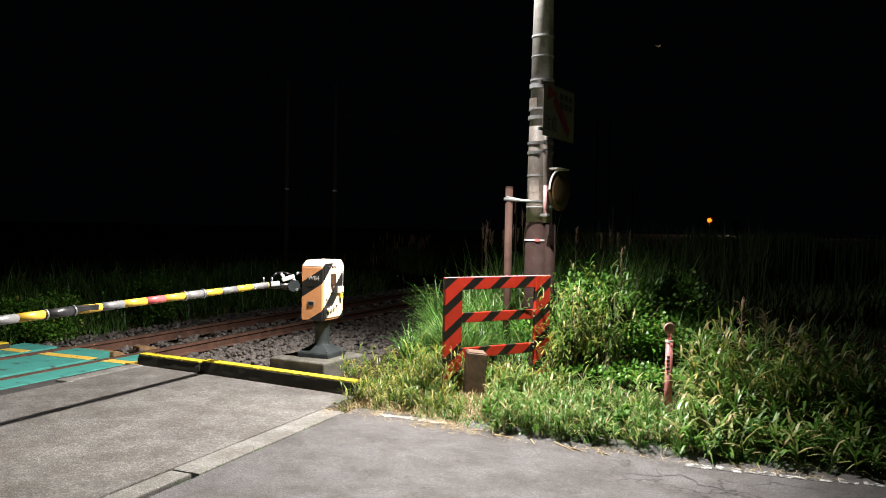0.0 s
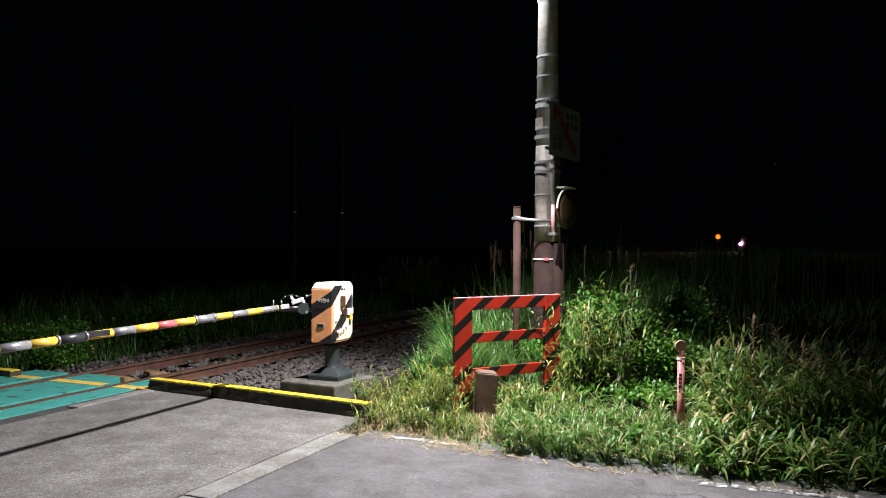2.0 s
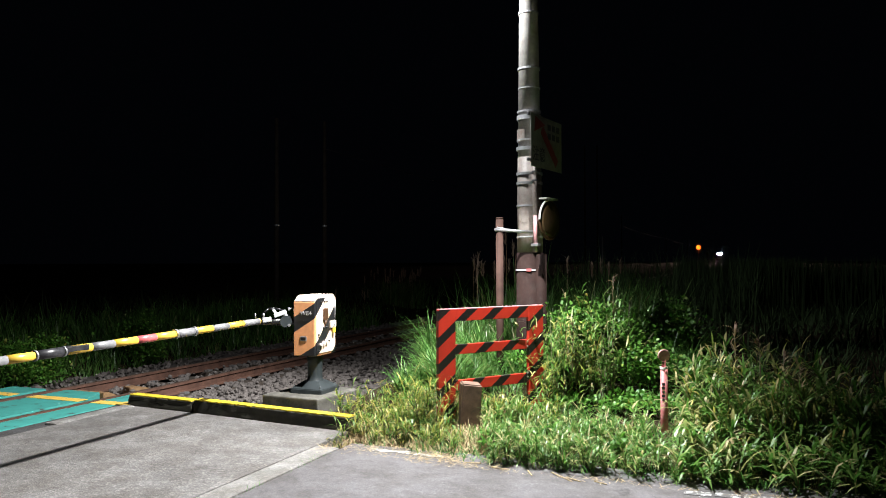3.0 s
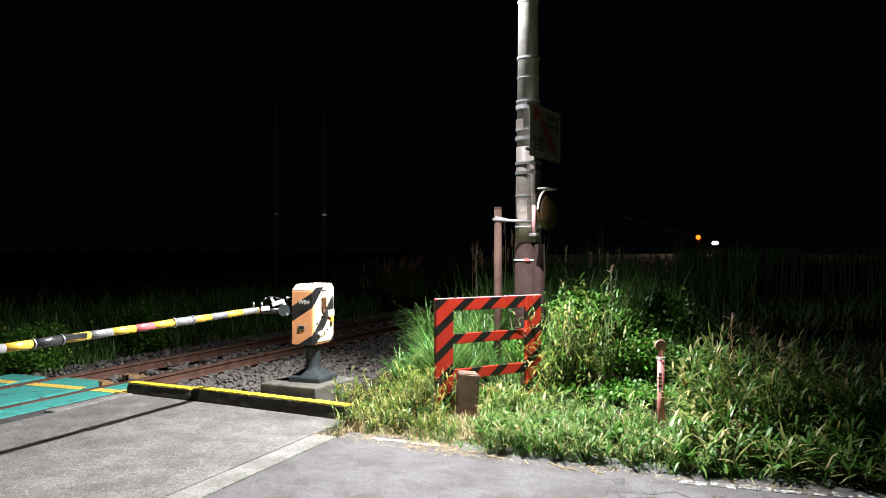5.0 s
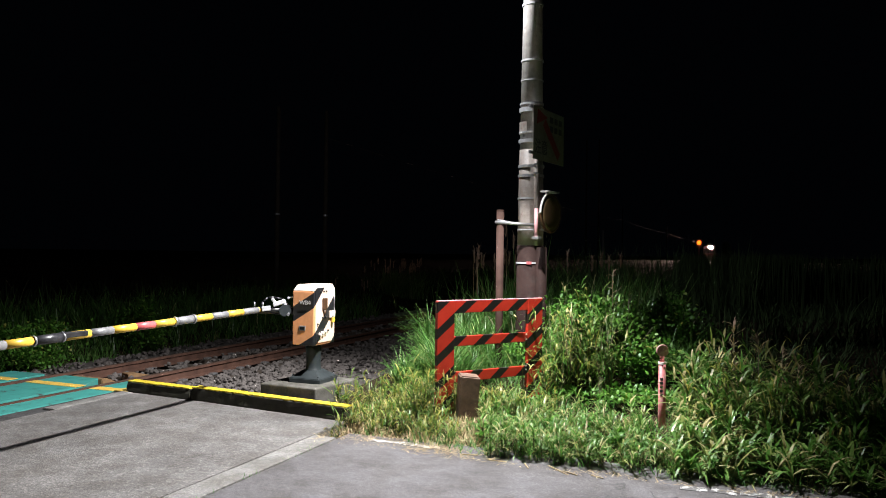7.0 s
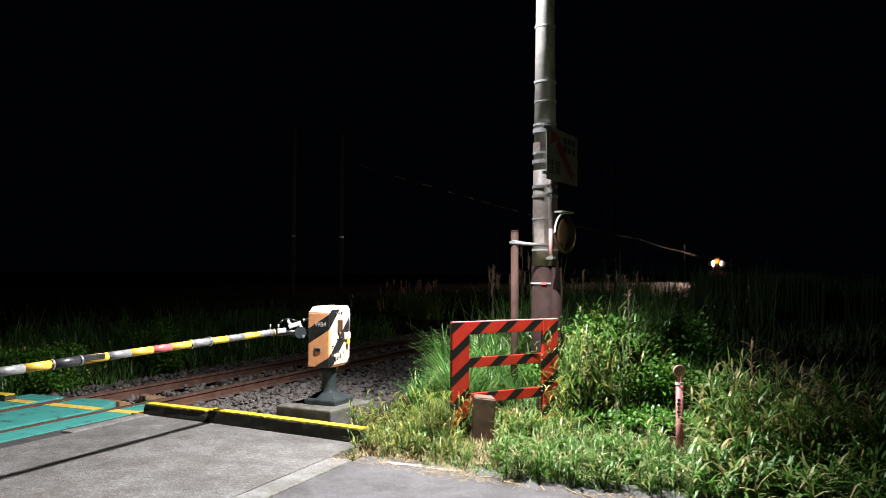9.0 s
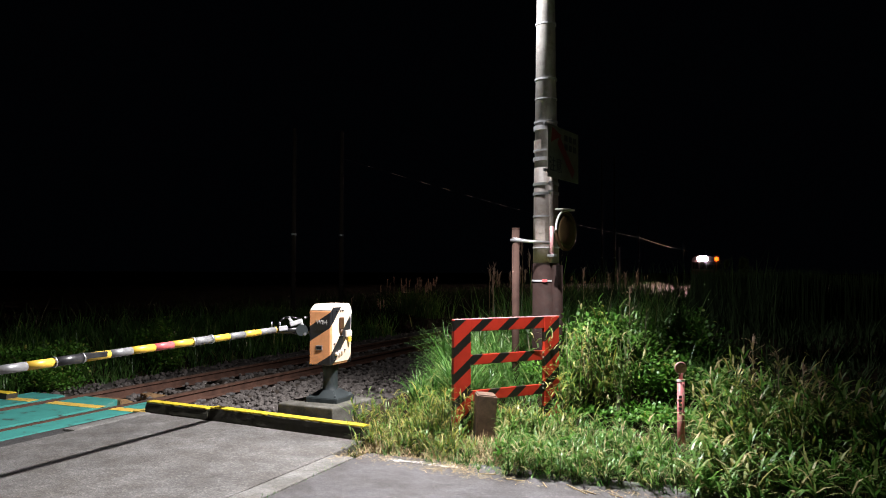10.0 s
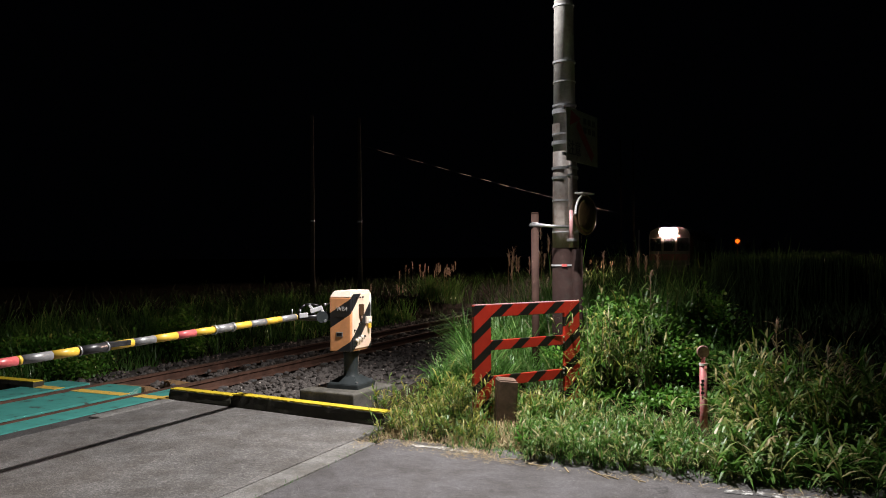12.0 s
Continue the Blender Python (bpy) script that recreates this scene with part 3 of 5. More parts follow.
def worn_strip(u0, u1, v0, v1, z):
    """A thin coat of paint with a ragged front edge."""
    bm = bmesh.new()
    n = int((u1 - u0) / 0.02)
    lo, hi = [], []
    for i in range(n + 1):
        x = u0 + (u1 - u0) * i / n
        lo.append(bm.verts.new((x, v0 + 0.010 * noise.noise((x * 16, 2, 0)) + 0.006 * noise.noise((x * 45, 2, 0)), z)))
        hi.append(bm.verts.new((x, v1 + 0.008 * noise.noise((x * 20, 8, 0)), z)))
    top = [bm.faces.new((lo[i], lo[i + 1], hi[i + 1], hi[i])) for i in range(n)]
    r = bmesh.ops.extrude_face_region(bm, geom=top)
    for v in r["geom"]:
        if isinstance(v, bmesh.types.BMVert):
            v.co.z -= 0.012
    bmesh.ops.recalc_face_normals(bm, faces=bm.faces)
    return bm


def kerb_block(u0, u1, v0=6.47, v1=6.61, skew=0.0, top=0.124):
    k = thing("kerb", "dark mossy concrete kerb block with yellow painted top", "kerb", (0, 0, 0), 0, "crossing kerbs", "structure")
    bm = bmesh.new()
    n = max(4, int((u1 - u0) / 0.06))
    rows = []
    for i in range(n + 1):
        x = u0 + (u1 - u0) * i / n
        e = 0.016 if i in (0, n) else 0.0
        ring_ = ((v0, -0.14), (v0, 0.02), (v0 + 0.004, 0.07), (v0 + 0.004 + e, top - 0.014), (v0 + 0.016 + e, top - e * 0.5), (v1 - 0.016, top - e * 0.5), (v1, top - 0.014), (v1, -0.14))
        rows.append([bm.verts.new((x, y + 0.006 * noise.noise((x * 9, y * 20, z * 20)), z + (0.005 * noise.noise((x * 7, y * 9, 4)) if z > 0 else 0))) for y, z in ring_])
    for a, b in zip(rows, rows[1:]):
        for q in range(8):
            bm.faces.new((a[q], b[q], b[(q + 1) % 8], a[(q + 1) % 8]))
    bm.faces.new(rows[0])
    bm.faces.new(list(reversed(rows[-1])))
    bmesh.ops.recalc_face_normals(bm, faces=bm.faces)
    part("block", bm, MOSSY, k)
    part("top_paint", worn_strip(u0 + 0.010, u1 - 0.010, v0 + 0.008, v1 - 0.012, top + 0.0065), YELLOW, k, "bright yellow painted kerb top")
    k.matrix_world = pose((u0 + u1) / 2, 0, 0, 0, 0, 0) @ pose(0, 6.5, 0, 0, 0, skew) @ pose(-(u0 + u1) / 2, -6.5, 0)
    return k


def litter(u, v, z, turn, length):
    ob = part("straw_piece", box((-length / 2, -0.005, 0), (length / 2, 0.005, 0.006), 0.0015), DRY)
    ob.matrix_world = pose(u, v, z, 0, 3, turn)
    tagged(ob, "dry broken reed lying on the road edge", "straw", "straw litter")


def timber_wedge(u, v, z, sx, sy, sz, turn, label):
    bm = extrude_shape([(-sx / 2, 0), (sx / 2, 0), (sx / 2, sz * 0.3), (-sx / 2 + sx * 0.3, sz), (-sx / 2, sz)], -sy / 2, sy / 2)
    bmesh.ops.bevel(bm, geom=bm.edges[:], offset=0.008, segments=2, affect="EDGES")
    ob = part("timber_wedge", bm, TIMBER)
    ob.matrix_world = pose(u, v, z, 0, 0, turn)
    tagged(ob, label, "timber wedge", "timber wedges")


build_ground()
build_road()
for trail, wide in ((((-0.85, 5.08), (-0.62, 5.13), (-0.50, 5.14), (-0.38, 5.24), (-0.29, 5.18), (-0.26, 5.07), (-0.14, 5.07), (-0.05, 4.99), (0.12, 4.95)), 0.007),
                    (((-0.58, 5.36), (-0.53, 5.27), (-0.50, 5.14), (-0.515, 4.97)), 0.008), (((-0.26, 5.07), (-0.265, 4.94)), 0.005)):
    road_crack(trail, wide)
crossing_panels()
build_track()
build_ballast()
kerb_block(-6.49, -5.535, 6.585, 6.72, -5.0)
kerb_block(-5.51, -3.47, 6.435, 6.57, -6.4, 0.138)
kerb_block(-12.5, -8.72, 6.60, 6.76, 0.0, 0.07)
timber_wedge(-7.70, 8.12, -0.17, 0.42, 0.20, 0.11, 70, "split tan timber wedge lying between the rails")
timber_wedge(-7.72, 7.36, -0.15, 0.30, 0.55, 0.14, 90, "worn brown timber wedge at the panel end")
for uu, vv, tt, ll in ((-1.25, 5.54, -38, 0.24), (-1.15, 5.50, -20, 0.12), (-1.75, 5.60, 10, 0.14), (-2.0, 5.68, 25, 0.13), (-0.95, 5.49, -15, 0.10), (-1.5, 5.56, -60, 0.12)):
    litter(uu, vv, 0.004, tt, ll)


# ---- things at the crossing ----
def build_plinth():
    bm = box((-0.365, -0.385, -0.54), (0.365, 0.385, 0.0), 0.022, None, 3)
    for v in bm.verts:
        v.co += 0.006 * noise.noise_vector(v.co * 7)
    p = part("machine_plinth", bm, CONCRETE)
    p.matrix_world = pose(-4.333, 7.05, 0.224, 0, 0, -5.8)
    tagged(p, "stained grey concrete plinth under the barrier machine", "plinth")


def build_machine():
    g = thing("barrier_machine", "orange and black striped barrier machine on iron pedestal", "barrier machine", (-4.30, 7.06, 0.25))
    x0, x1, y0, y1 = -0.135, 0.125, -0.215, 0.225
    body = bmesh.new()
    box((x0, y0, 0.375), (x1, y1, 0.95), 0.012, body)
    part("body", body, BOX_MAT, g)
    cap = bmesh.new()
    lo = [(x0, y0), (x1, y0), (x1, y1), (x0, y1)]
    a = [cap.verts.new((x, y, 0.95)) for x, y in lo]
    b = [cap.verts.new((x0 + 0.035 + (x - x0) * 0.86, y + 0.035 * (1 if y < 0 else -1), 1.02)) for x, y in lo]
    cap.faces.new(list(reversed(a)))
    cap.faces.new(b)
    for k in range(4):
        cap.faces.new((a[k], a[(k + 1) % 4], b[(k + 1) % 4], b[k]))
    bmesh.ops.bevel(cap, geom=cap.edges[:], offset=0.008, segments=2, affect="EDGES")
    # Cream on the cap paints in the lamp's highlight on the roof.
    part("roof_cap", cap, CREAM, g, "sloping roof cap toned pale as under lamp light")
    # Door side facing the lamp, its brightness painted in.
    part("door_panel", box((x1 - 0.004, y0 + 0.03, 0.40), (x1 + 0.008, y1 - 0.02, 0.985), 0.004), LIT_DOOR_MAT, g, "black striped door toned pale as under lamp light")
    part("door_hinge", rod((x1 + 0.012, y1 - 0.035, 0.70), (x1 + 0.012, y1 - 0.035, 0.96), 0.007, None, 8), STEEL, g)
    part("latch_plate", box((x1 + 0.008, 0.08, 0.655), (x1 + 0.03, 0.19, 0.73), 0.006), CREAM, g)
    lk = part("padlock", box((x1 + 0.02, 0.115, 0.60), (x1 + 0.045, 0.155, 0.655), 0.008), ARM_YELLOW, g, "small brass padlock")
    part("shackle", tube([(x1 + 0.033, 0.122, 0.652), (x1 + 0.033, 0.122, 0.69), (x1 + 0.033, 0.148, 0.69), (x1 + 0.033, 0.148, 0.652)], 0.005), STEEL, lk)
    part("keyhole_cover", box((x1 + 0.006, -0.06, 0.745), (x1 + 0.035, 0.02, 0.875), 0.014), ORANGE_BACK, g, "orange keyhole cover flap")
    part("cover_tip", rod((x1 + 0.015, -0.02, 0.745), (x1 + 0.015, -0.02, 0.68), 0.022, 0.008, 10), ORANGE_BACK, g)
    for yy, zz in ((-0.10, 0.945), (-0.03, 0.945), (0.02, 0.945), (-0.15, 0.60), (-0.05, 0.665), (0.01, 0.67), (0.06, 0.52), (-0.14, 0.43)):
        part("bolt", rod((x1 + 0.004, yy, zz), (x1 + 0.022, yy, zz), 0.011, 0.009, 8), BLACK, g)
    for yy in (-0.105, -0.055, 0.0):
        part("cable_boss", rod((x1 + 0.004, yy, 0.49 + (yy + 0.1) * 0.25), (x1 + 0.032, yy, 0.49 + (yy + 0.1) * 0.25), 0.022, 0.018, 12), CREAM, g)
    part("socket_plate", box((x0 + 0.085, y0 - 0.006, 0.535), (x0 + 0.165, y0 + 0.002, 0.585), 0.006), STEEL, g)
    part("socket", box((x0 + 0.095, y0 - 0.009, 0.543), (x0 + 0.155, y0 + 0.0, 0.577), 0.005), BLACK, g)
    lettering("machine_code", "WB4", 0.066, pose(0.02, y0 - 0.003, 0.828, 90, 0, 0), LETTER, g, "pale stencilled machine code")
    part("shadow_seam", box((x0 + 0.07, y0 - 0.004, 0.742), (x0 + 0.19, y0, 0.75)), BLACK, g)
    ped = lathe([(0.115, 0.06), (0.085, 0.10), (0.078, 0.16), (0.082, 0.30), (0.095, 0.375)], 20)
    part("pedestal", ped, IRON, g, "black cast iron pedestal column")
    foot = bmesh.new()
    r = 0.19
    a = [foot.verts.new((x, y, -0.03)) for x, y in ((-r, -r), (r, -r), (r, r), (-r, r))]
    b = [foot.verts.new((x, y, 0.022)) for x, y in ((-r, -r), (r, -r), (r, r), (-r, r))]
    c = [foot.verts.new((x, y, 0.10)) for x, y in ((-0.08, -0.08), (0.08, -0.08), (0.08, 0.08), (-0.08, 0.08))]
    foot.faces.new(list(reversed(a)))
    foot.faces.new(c)
    for lo_, hi_ in ((a, b), (b, c)):
        for k in range(4):
            foot.faces.new((lo_[k], lo_[(k + 1) % 4], hi_[(k + 1) % 4], hi_[k]))
    bmesh.ops.bevel(foot, geom=foot.edges[:], offset=0.006, segments=2, affect="EDGES")
    ft = part("pedestal_foot", foot, IRON, g)
    for sx in (-0.155, 0.155):
        for sy in (-0.155, 0.155):
            part("anchor_bolt", rod((sx, sy, 0.018), (sx, sy, 0.055), 0.014, 0.012, 6), IRON, ft)


def build_arm():
    """The lowered crossing arm and its mounting head beside the machine."""
    g = thing("crossing_barrier", "lowered crossing arm banded yellow, silver, red and black", "crossing barrier", (-4.75, 6.69, 0.995))
    drop = 0.0185
    bands = [(0.0, 0.03, ARM_YELLOW, "yellow_band"), (0.03, 0.29, ARM_SILVER, "silver_band"), (0.29, 0.54, ARM_YELLOW, "yellow_band"),
             (0.54, 0.78, ARM_SILVER, "silver_band"), (0.78, 1.04, ARM_YELLOW, "yellow_band"), (1.28, 1.54, ARM_YELLOW, "yellow_band"),
             (1.54, 1.76, ARM_RED, "red_band"), (1.76, 2.01, ARM_YELLOW, "yellow_band"), (2.01, 2.24, ARM_SILVER, "silver_band"),
             (2.24, 2.48, ARM_YELLOW, "yellow_band"), (2.76, 2.98, ARM_YELLOW, "yellow_band"), (2.98, 3.22, ARM_SILVER, "silver_band"),
             (3.22, 3.25, ARM_YELLOW, "yellow_band"), (3.25, 3.48, ARM_RED, "red_band"), (3.48, 3.75, ARM_YELLOW, "yellow_band"), (3.75, 4.0, ARM_SILVER, "silver_band"), (4.0, 4.6, ARM_YELLOW, "yellow_band")]

    def at(s):
        return (0, -s, -drop * s)

    for a, b, m, nm in bands:
        part(nm, rod(at(a), at(b), 0.033, 0.033, 20), m, g)
    part("splice_sleeve", rod(at(1.04), at(1.28), 0.037, 0.037, 20), ARM_SILVER, g, "grey splice sleeve with collars")
    for s in (1.035, 1.285):
        part("collar", rod(at(s - 0.012), at(s + 0.012), 0.045, 0.045, 20), STEEL, g)
    part("taped_joint", rod(at(2.48), at(2.76), 0.037, 0.035, 20), ARM_BLACK, g, "black taped joint")
    part("peeled_tape", box((-0.036, -2.50, -0.055), (0.034, -2.28, -0.012), 0.008), ARM_BLACK, g)
    for s in (2.5, 2.75):
        part("clamp", rod(at(s - 0.008), at(s + 0.008), 0.041, 0.041, 20), STEEL, g)
    def near(a, b, depth=0.0):
        """A point beside the arm's end: along the head towards the machine, up, and away from the road."""
        return (a * 0.815 - depth * 0.58, a * 0.58 + depth * 0.815, b)

    def slab_bar(name, p, q, w, h, m, owner):
        d = Vector(q) - Vector(p)
        ob = part(name, box((-w / 2, -h / 2, 0), (w / 2, h / 2, d.length), min(w, h) * 0.22), m, owner)
        ob.matrix_local = Matrix.Translation(p) @ d.to_track_quat("Z", "Y").to_matrix().to_4x4()
        return ob

    head = part("mounting_head", rod(near(-0.01, 0.0), near(0.30, -0.012), 0.036, 0.042, 16), BLACK, g, "black mounting head with steel clamp")
    slab_bar("swing_plate", near(0.10, 0.0, 0.03), near(0.36, -0.02, 0.03), 0.075, 0.03, IRON, head)
    slab_bar("clamp_bar", near(0.135, 0.125, -0.03), near(0.185, 0.055, -0.03), 0.034, 0.03, GALV, head)
    slab_bar("clamp_bar", near(0.145, 0.055, -0.03), near(0.275, 0.098, -0.03), 0.036, 0.045, GALV, head)
    slab_bar("clamp_ear", near(0.255, 0.095, -0.03), near(0.285, 0.03, -0.03), 0.03, 0.03, GALV, head)
    slab_bar("clamp_jaw", near(0.03, 0.012, -0.035), near(0.12, 0.022, -0.035), 0.03, 0.05, GALV, head)
    part("pivot_disc", rod(near(0.27, -0.005, -0.05), near(0.27, -0.005, 0.06), 0.062, 0.062, 20), IRON, head)
    part("pivot_bolt", rod(near(0.30, -0.045, -0.06), near(0.31, -0.045, 0.0), 0.016, 0.016, 8), STEEL, head)
    for q, low, high in ((-0.045, 0.02, 0.085), (0.042, 0.03, 0.078)):
        part("pin", rod(near(q, low), near(q, high), 0.007, None, 8), STEEL, head)
    part("pivot_shaft", rod(near(0.30, -0.01, 0.02), (0.33, 0.33, -0.02), 0.035, 0.035, 14), IRON, g)
    part("side_bolt", rod(near(0.305, 0.125), near(0.37, 0.145), 0.009, 0.009, 8), STEEL, g)
    part("bolt_head", rod(near(0.295, 0.122), near(0.312, 0.127), 0.017, 0.017, 8), STEEL, g)
    part("cable", tube([near(0.02, 0.03, 0.03), near(0.04, 0.085, 0.04), near(0.09, 0.125, 0.04), near(0.16, 0.13, 0.03), near(0.24, 0.11, 0.04), near(0.30, 0.05, 0.05), near(0.36, 0.0, 0.06)], 0.012), BLACK, g)


def build_fence():
    g = thing("guard_fence", "red and black striped steel guard fence in tall grass", "guard fence", (-2.682, 6.60, 0), 55.5)
    L, t = 1.304, 0.022
    for nm, a, b, z0, z1, th in (("upright", 0.0, 0.195, -0.12, 1.162, t), ("upright", L - 0.195, L, -0.12, 1.162, t), ("top_rail", 0.195, L - 0.195, 1.045, 1.160, t - 0.003),
                                 ("middle_rail", 0.195, L - 0.195, 0.725, 0.820, t - 0.003), ("bottom_rail", 0.195, L - 0.195, 0.380, 0.478, t - 0.003)):
        part(nm, box((a, -th, z0), (b, th, z1), 0.005), FENCE_MAT, g)
    # Thin pink strip paints the lamp's bright edge along the fence top.
    part("top_edge", box((0.004, -t + 0.003, 1.160), (L - 0.004, t - 0.003, 1.168), 0.002), PINK, g, "pink strip for the lamp-lit top edge")
    for z in (0.75, 0.80, 0.44, 0.48):
        part("rivet", rod((L - 0.215, -t - 0.004, z), (L - 0.215, -t + 0.004, z), 0.009, None, 8), STEEL, g)


def build_pole():
    g = thing("utility_pole", "tall concrete utility pole with brown sleeve and steel bands", "utility pole", (-2.29, 8.48, 0.3))

    def rad(z):
        return 0.166 - z / 75.0

    part("shaft", rod((0, 0, 1.30), (0, 0, 9.2), rad(1.3), rad(9.2), 32), POLE_GREY, g)
    part("sleeve", rod((0, 0, -0.6), (0, 0, 1.42), rad(0) + 0.004, rad(1.42) + 0.006, 32), POLE_DARK, g, "dark brown protective sleeve")
    part("pale_wrap", rod((0, 0, 1.424), (0, 0, 2.52), rad(1.42) + 0.003, rad(2.5) + 0.003, 32), POLE_PALE, g, "pale scuffed wrap")
    for z, tall, th in ((1.22, 0.018, 0.012), (1.60, 0.012, 0.006), (1.96, 0.02, 0.008), (2.22, 0.03, 0.010), (2.33, 0.03, 0.012), (2.62, 0.04, 0.014), (2.72, 0.02, 0.010),
                        (2.98, 0.05, 0.012), (3.05, 0.02, 0.009), (3.32, 0.012, 0.005), (3.55, 0.022, 0.008), (4.2, 0.02, 0.008)):
        part("steel_band", ring(rad(z) + 0.004, z, th, tall), GALV, g)
    part("paper_notice", extrude_arc(rad(2.8) + 0.007, 195, 262, 2.70, 2.84), POLE_PALE, g, "small torn pale notice")
    part("name_plate", extrude_arc(rad(2.1) + 0.009, 228, 282, 1.66, 1.90), POLE_PALE, g)
    part("ring_mark", rod((-0.02, -rad(1.75) - 0.012, 1.79), (-0.02, -rad(1.75) + 0.004, 1.79), 0.03, 0.03, 16), POLE_PALE, g)
    part("conduit", rod((0.105, -0.135, 1.42), (0.098, -0.128, 2.60), 0.030, 0.030, 14), POLE_PALE, g, "pale grey conduit pipe")
    part("riser_pipe", rod((0.155, -0.09, -0.5), (0.155, -0.09, 1.40), 0.065, 0.065, 16), POLE_DARK, g)
    for z in (1.50, 2.24, 2.34, 2.55):
        part("pipe_clip", ring(0.036, 0, 0.005, 0.02, 16), STEEL, g).location = (0.102, -0.131, z)
    part("red_tag", box((0.0, -rad(1.2) - 0.022, 1.205), (0.06, -rad(1.2) - 0.006, 1.235), 0.003), ARM_RED, g)
    return g


def extrude_arc(radius, a0, a1, z0, z1, thick=0.004, n=10):
    bm = bmesh.new()
    rows = []
    for rr, zz in ((radius, z0), (radius + thick, z0), (radius + thick, z1), (radius, z1)):
        rows.append([bm.verts.new((rr * math.cos(radians(a0 + (a1 - a0) * k / n)), rr * math.sin(radians(a0 + (a1 - a0) * k / n)), zz)) for k in range(n + 1)])
    for i in range(4):
        for k in range(n):
            bm.faces.new((rows[i][k], rows[i][k + 1], rows[(i + 1) % 4][k + 1], rows[(i + 1) % 4][k]))
    bm.faces.new([rows[i][0] for i in range(4)])
    bm.faces.new([rows[i][n] for i in range(4)])
    bmesh.ops.recalc_face_normals(bm, faces=bm.faces)
    return bm


def build_sign():
    """Caution sign strapped to the pole, facing the road."""
    g = thing("caution_sign", "white caution sign with slanted red arrow strapped to pole", "road sign", (-2.188, 8.172, 2.69), 81)
    W, H = 0.90, 0.60
    part("plate", box((0, -0.004, 0), (W, 0.004, H), 0.003), SIGN_WHITE, g)

    def bar(ax, az, bx, bz, w):
        d = Vector((bx - ax, bz - az)).normalized()
        n = Vector((-d.y, d.x)) * w
        return [(ax + n.x, az + n.y), (ax - n.x, az - n.y), (bx - n.x, bz - n.y), (bx + n.x, bz + n.y)]

    part("arrow_shaft", extrude_shape(bar(0.74, 0.09, 0.30, 0.45, 0.055), -0.0065, -0.0045), SIGN_RED, g, "faded red arrow")
    part("arrow_head", extrude_shape([(0.12, 0.575), (0.09, 0.40), (0.39, 0.51)], -0.0072, -0.0045), SIGN_RED, g)
    lettering("caution_word", "\u6ce8\u610f", 0.18, pose(0.22, -0.006, 0.14, 90, 0, 0), SIGN_BLUE, g, "caution in dark characters")
    for k in range(6):
        x, z = 0.47 + (k % 3) * 0.13, 0.465 - (k // 3) * 0.105
        part("small_print", box((x, -0.0065, z), (x + 0.09, -0.0045, z + 0.07)), SIGN_BLUE, g)
    for z in (0.07, 0.585):
        part("strap_bracket", box((-0.05, 0.004, z - 0.018), (0.10, 0.03, z + 0.018), 0.004), STEEL, g)


def build_post_and_mirror():
    g = thing("steel_post", "rusty round steel post with galvanised bracket arm", "post", (-2.545, 8.13, 0.2))
    part("post_tube", rod((0, 0, -0.4), (0, 0, 1.90), 0.042, 0.042, 20), RUST_POST, g)
    part("post_cap", rod((0, 0, 1.90), (0, 0, 1.915), 0.045, 0.040, 20), RUST_POST, g)
    part("bracket_arm", rod((-0.045, -0.05, 1.775), (0.40, 0.05, 1.745), 0.017, 0.017, 12), STEEL, g, "galvanised bracket arm")
    part("bracket_arm", rod((-0.02, -0.045, 1.80), (0.12, 0.0, 1.775), 0.010, 0.010, 10), STEEL, g)
    part("u_clamp", ring(0.042, 1.775, 0.008, 0.035, 20), STEEL, g)
    m = thing("traffic_mirror", "round traffic mirror with dark brown face and hood", "traffic mirror", (-2.03, 8.23, 2.08), 0)
    m.matrix_world = pose(-2.005, 8.235, 2.075, 0, 0, -16.5)
    disc = lathe([(0.02, -0.035), (0.13, -0.03), (0.20, -0.012), (0.222, 0.0), (0.222, 0.018), (0.21, 0.024)], 36)
    d = part("back_shell", disc, ORANGE_BACK, m, "brown back shell")
    d.matrix_local = pose(0, 0, 0, 0, 90, 0)
    f = part("mirror_face", lathe([(0.208, 0.02), (0.15, 0.034), (0.08, 0.042), (0.01, 0.045)], 36), MIRROR, m)
    f.matrix_local = pose(0, 0, 0, 0, 90, 0)
    # White arc only where the lamp catches the rim: a highlight as shape.
    rim = bmesh.new()
    n = 16
    for k in range(n):
        a0, a1 = radians(95 + 85 * k / n), radians(95 + 85 * (k + 1) / n)
        rod((0.02, 0.228 * math.cos(a0), 0.228 * math.sin(a0)), (0.02, 0.228 * math.cos(a1), 0.228 * math.sin(a1)), 0.012, 0.012, 8, rim)
    part("rim_light_arc", rim, WHITE, m, "white arc standing for lamp light on the rim")
    hood = box((-0.05, -0.13, 0.228), (0.055, 0.13, 0.248), 0.008)
    h = part("hood", hood, WHITE, m, "small white hood plate")
    part("stay_pipe", rod((-0.075, -0.16, -0.28), (-0.075, -0.16, 0.05), 0.022, 0.022, 12), PINK, m)
    part("stay_arm", rod((-0.075, -0.16, 0.0), (-0.03, 0.0, 0.0), 0.015, 0.015, 10), STEEL, m)
    part("stay_clamp", box((-0.115, -0.19, -0.29), (-0.03, -0.12, -0.26), 0.006), STEEL, m)


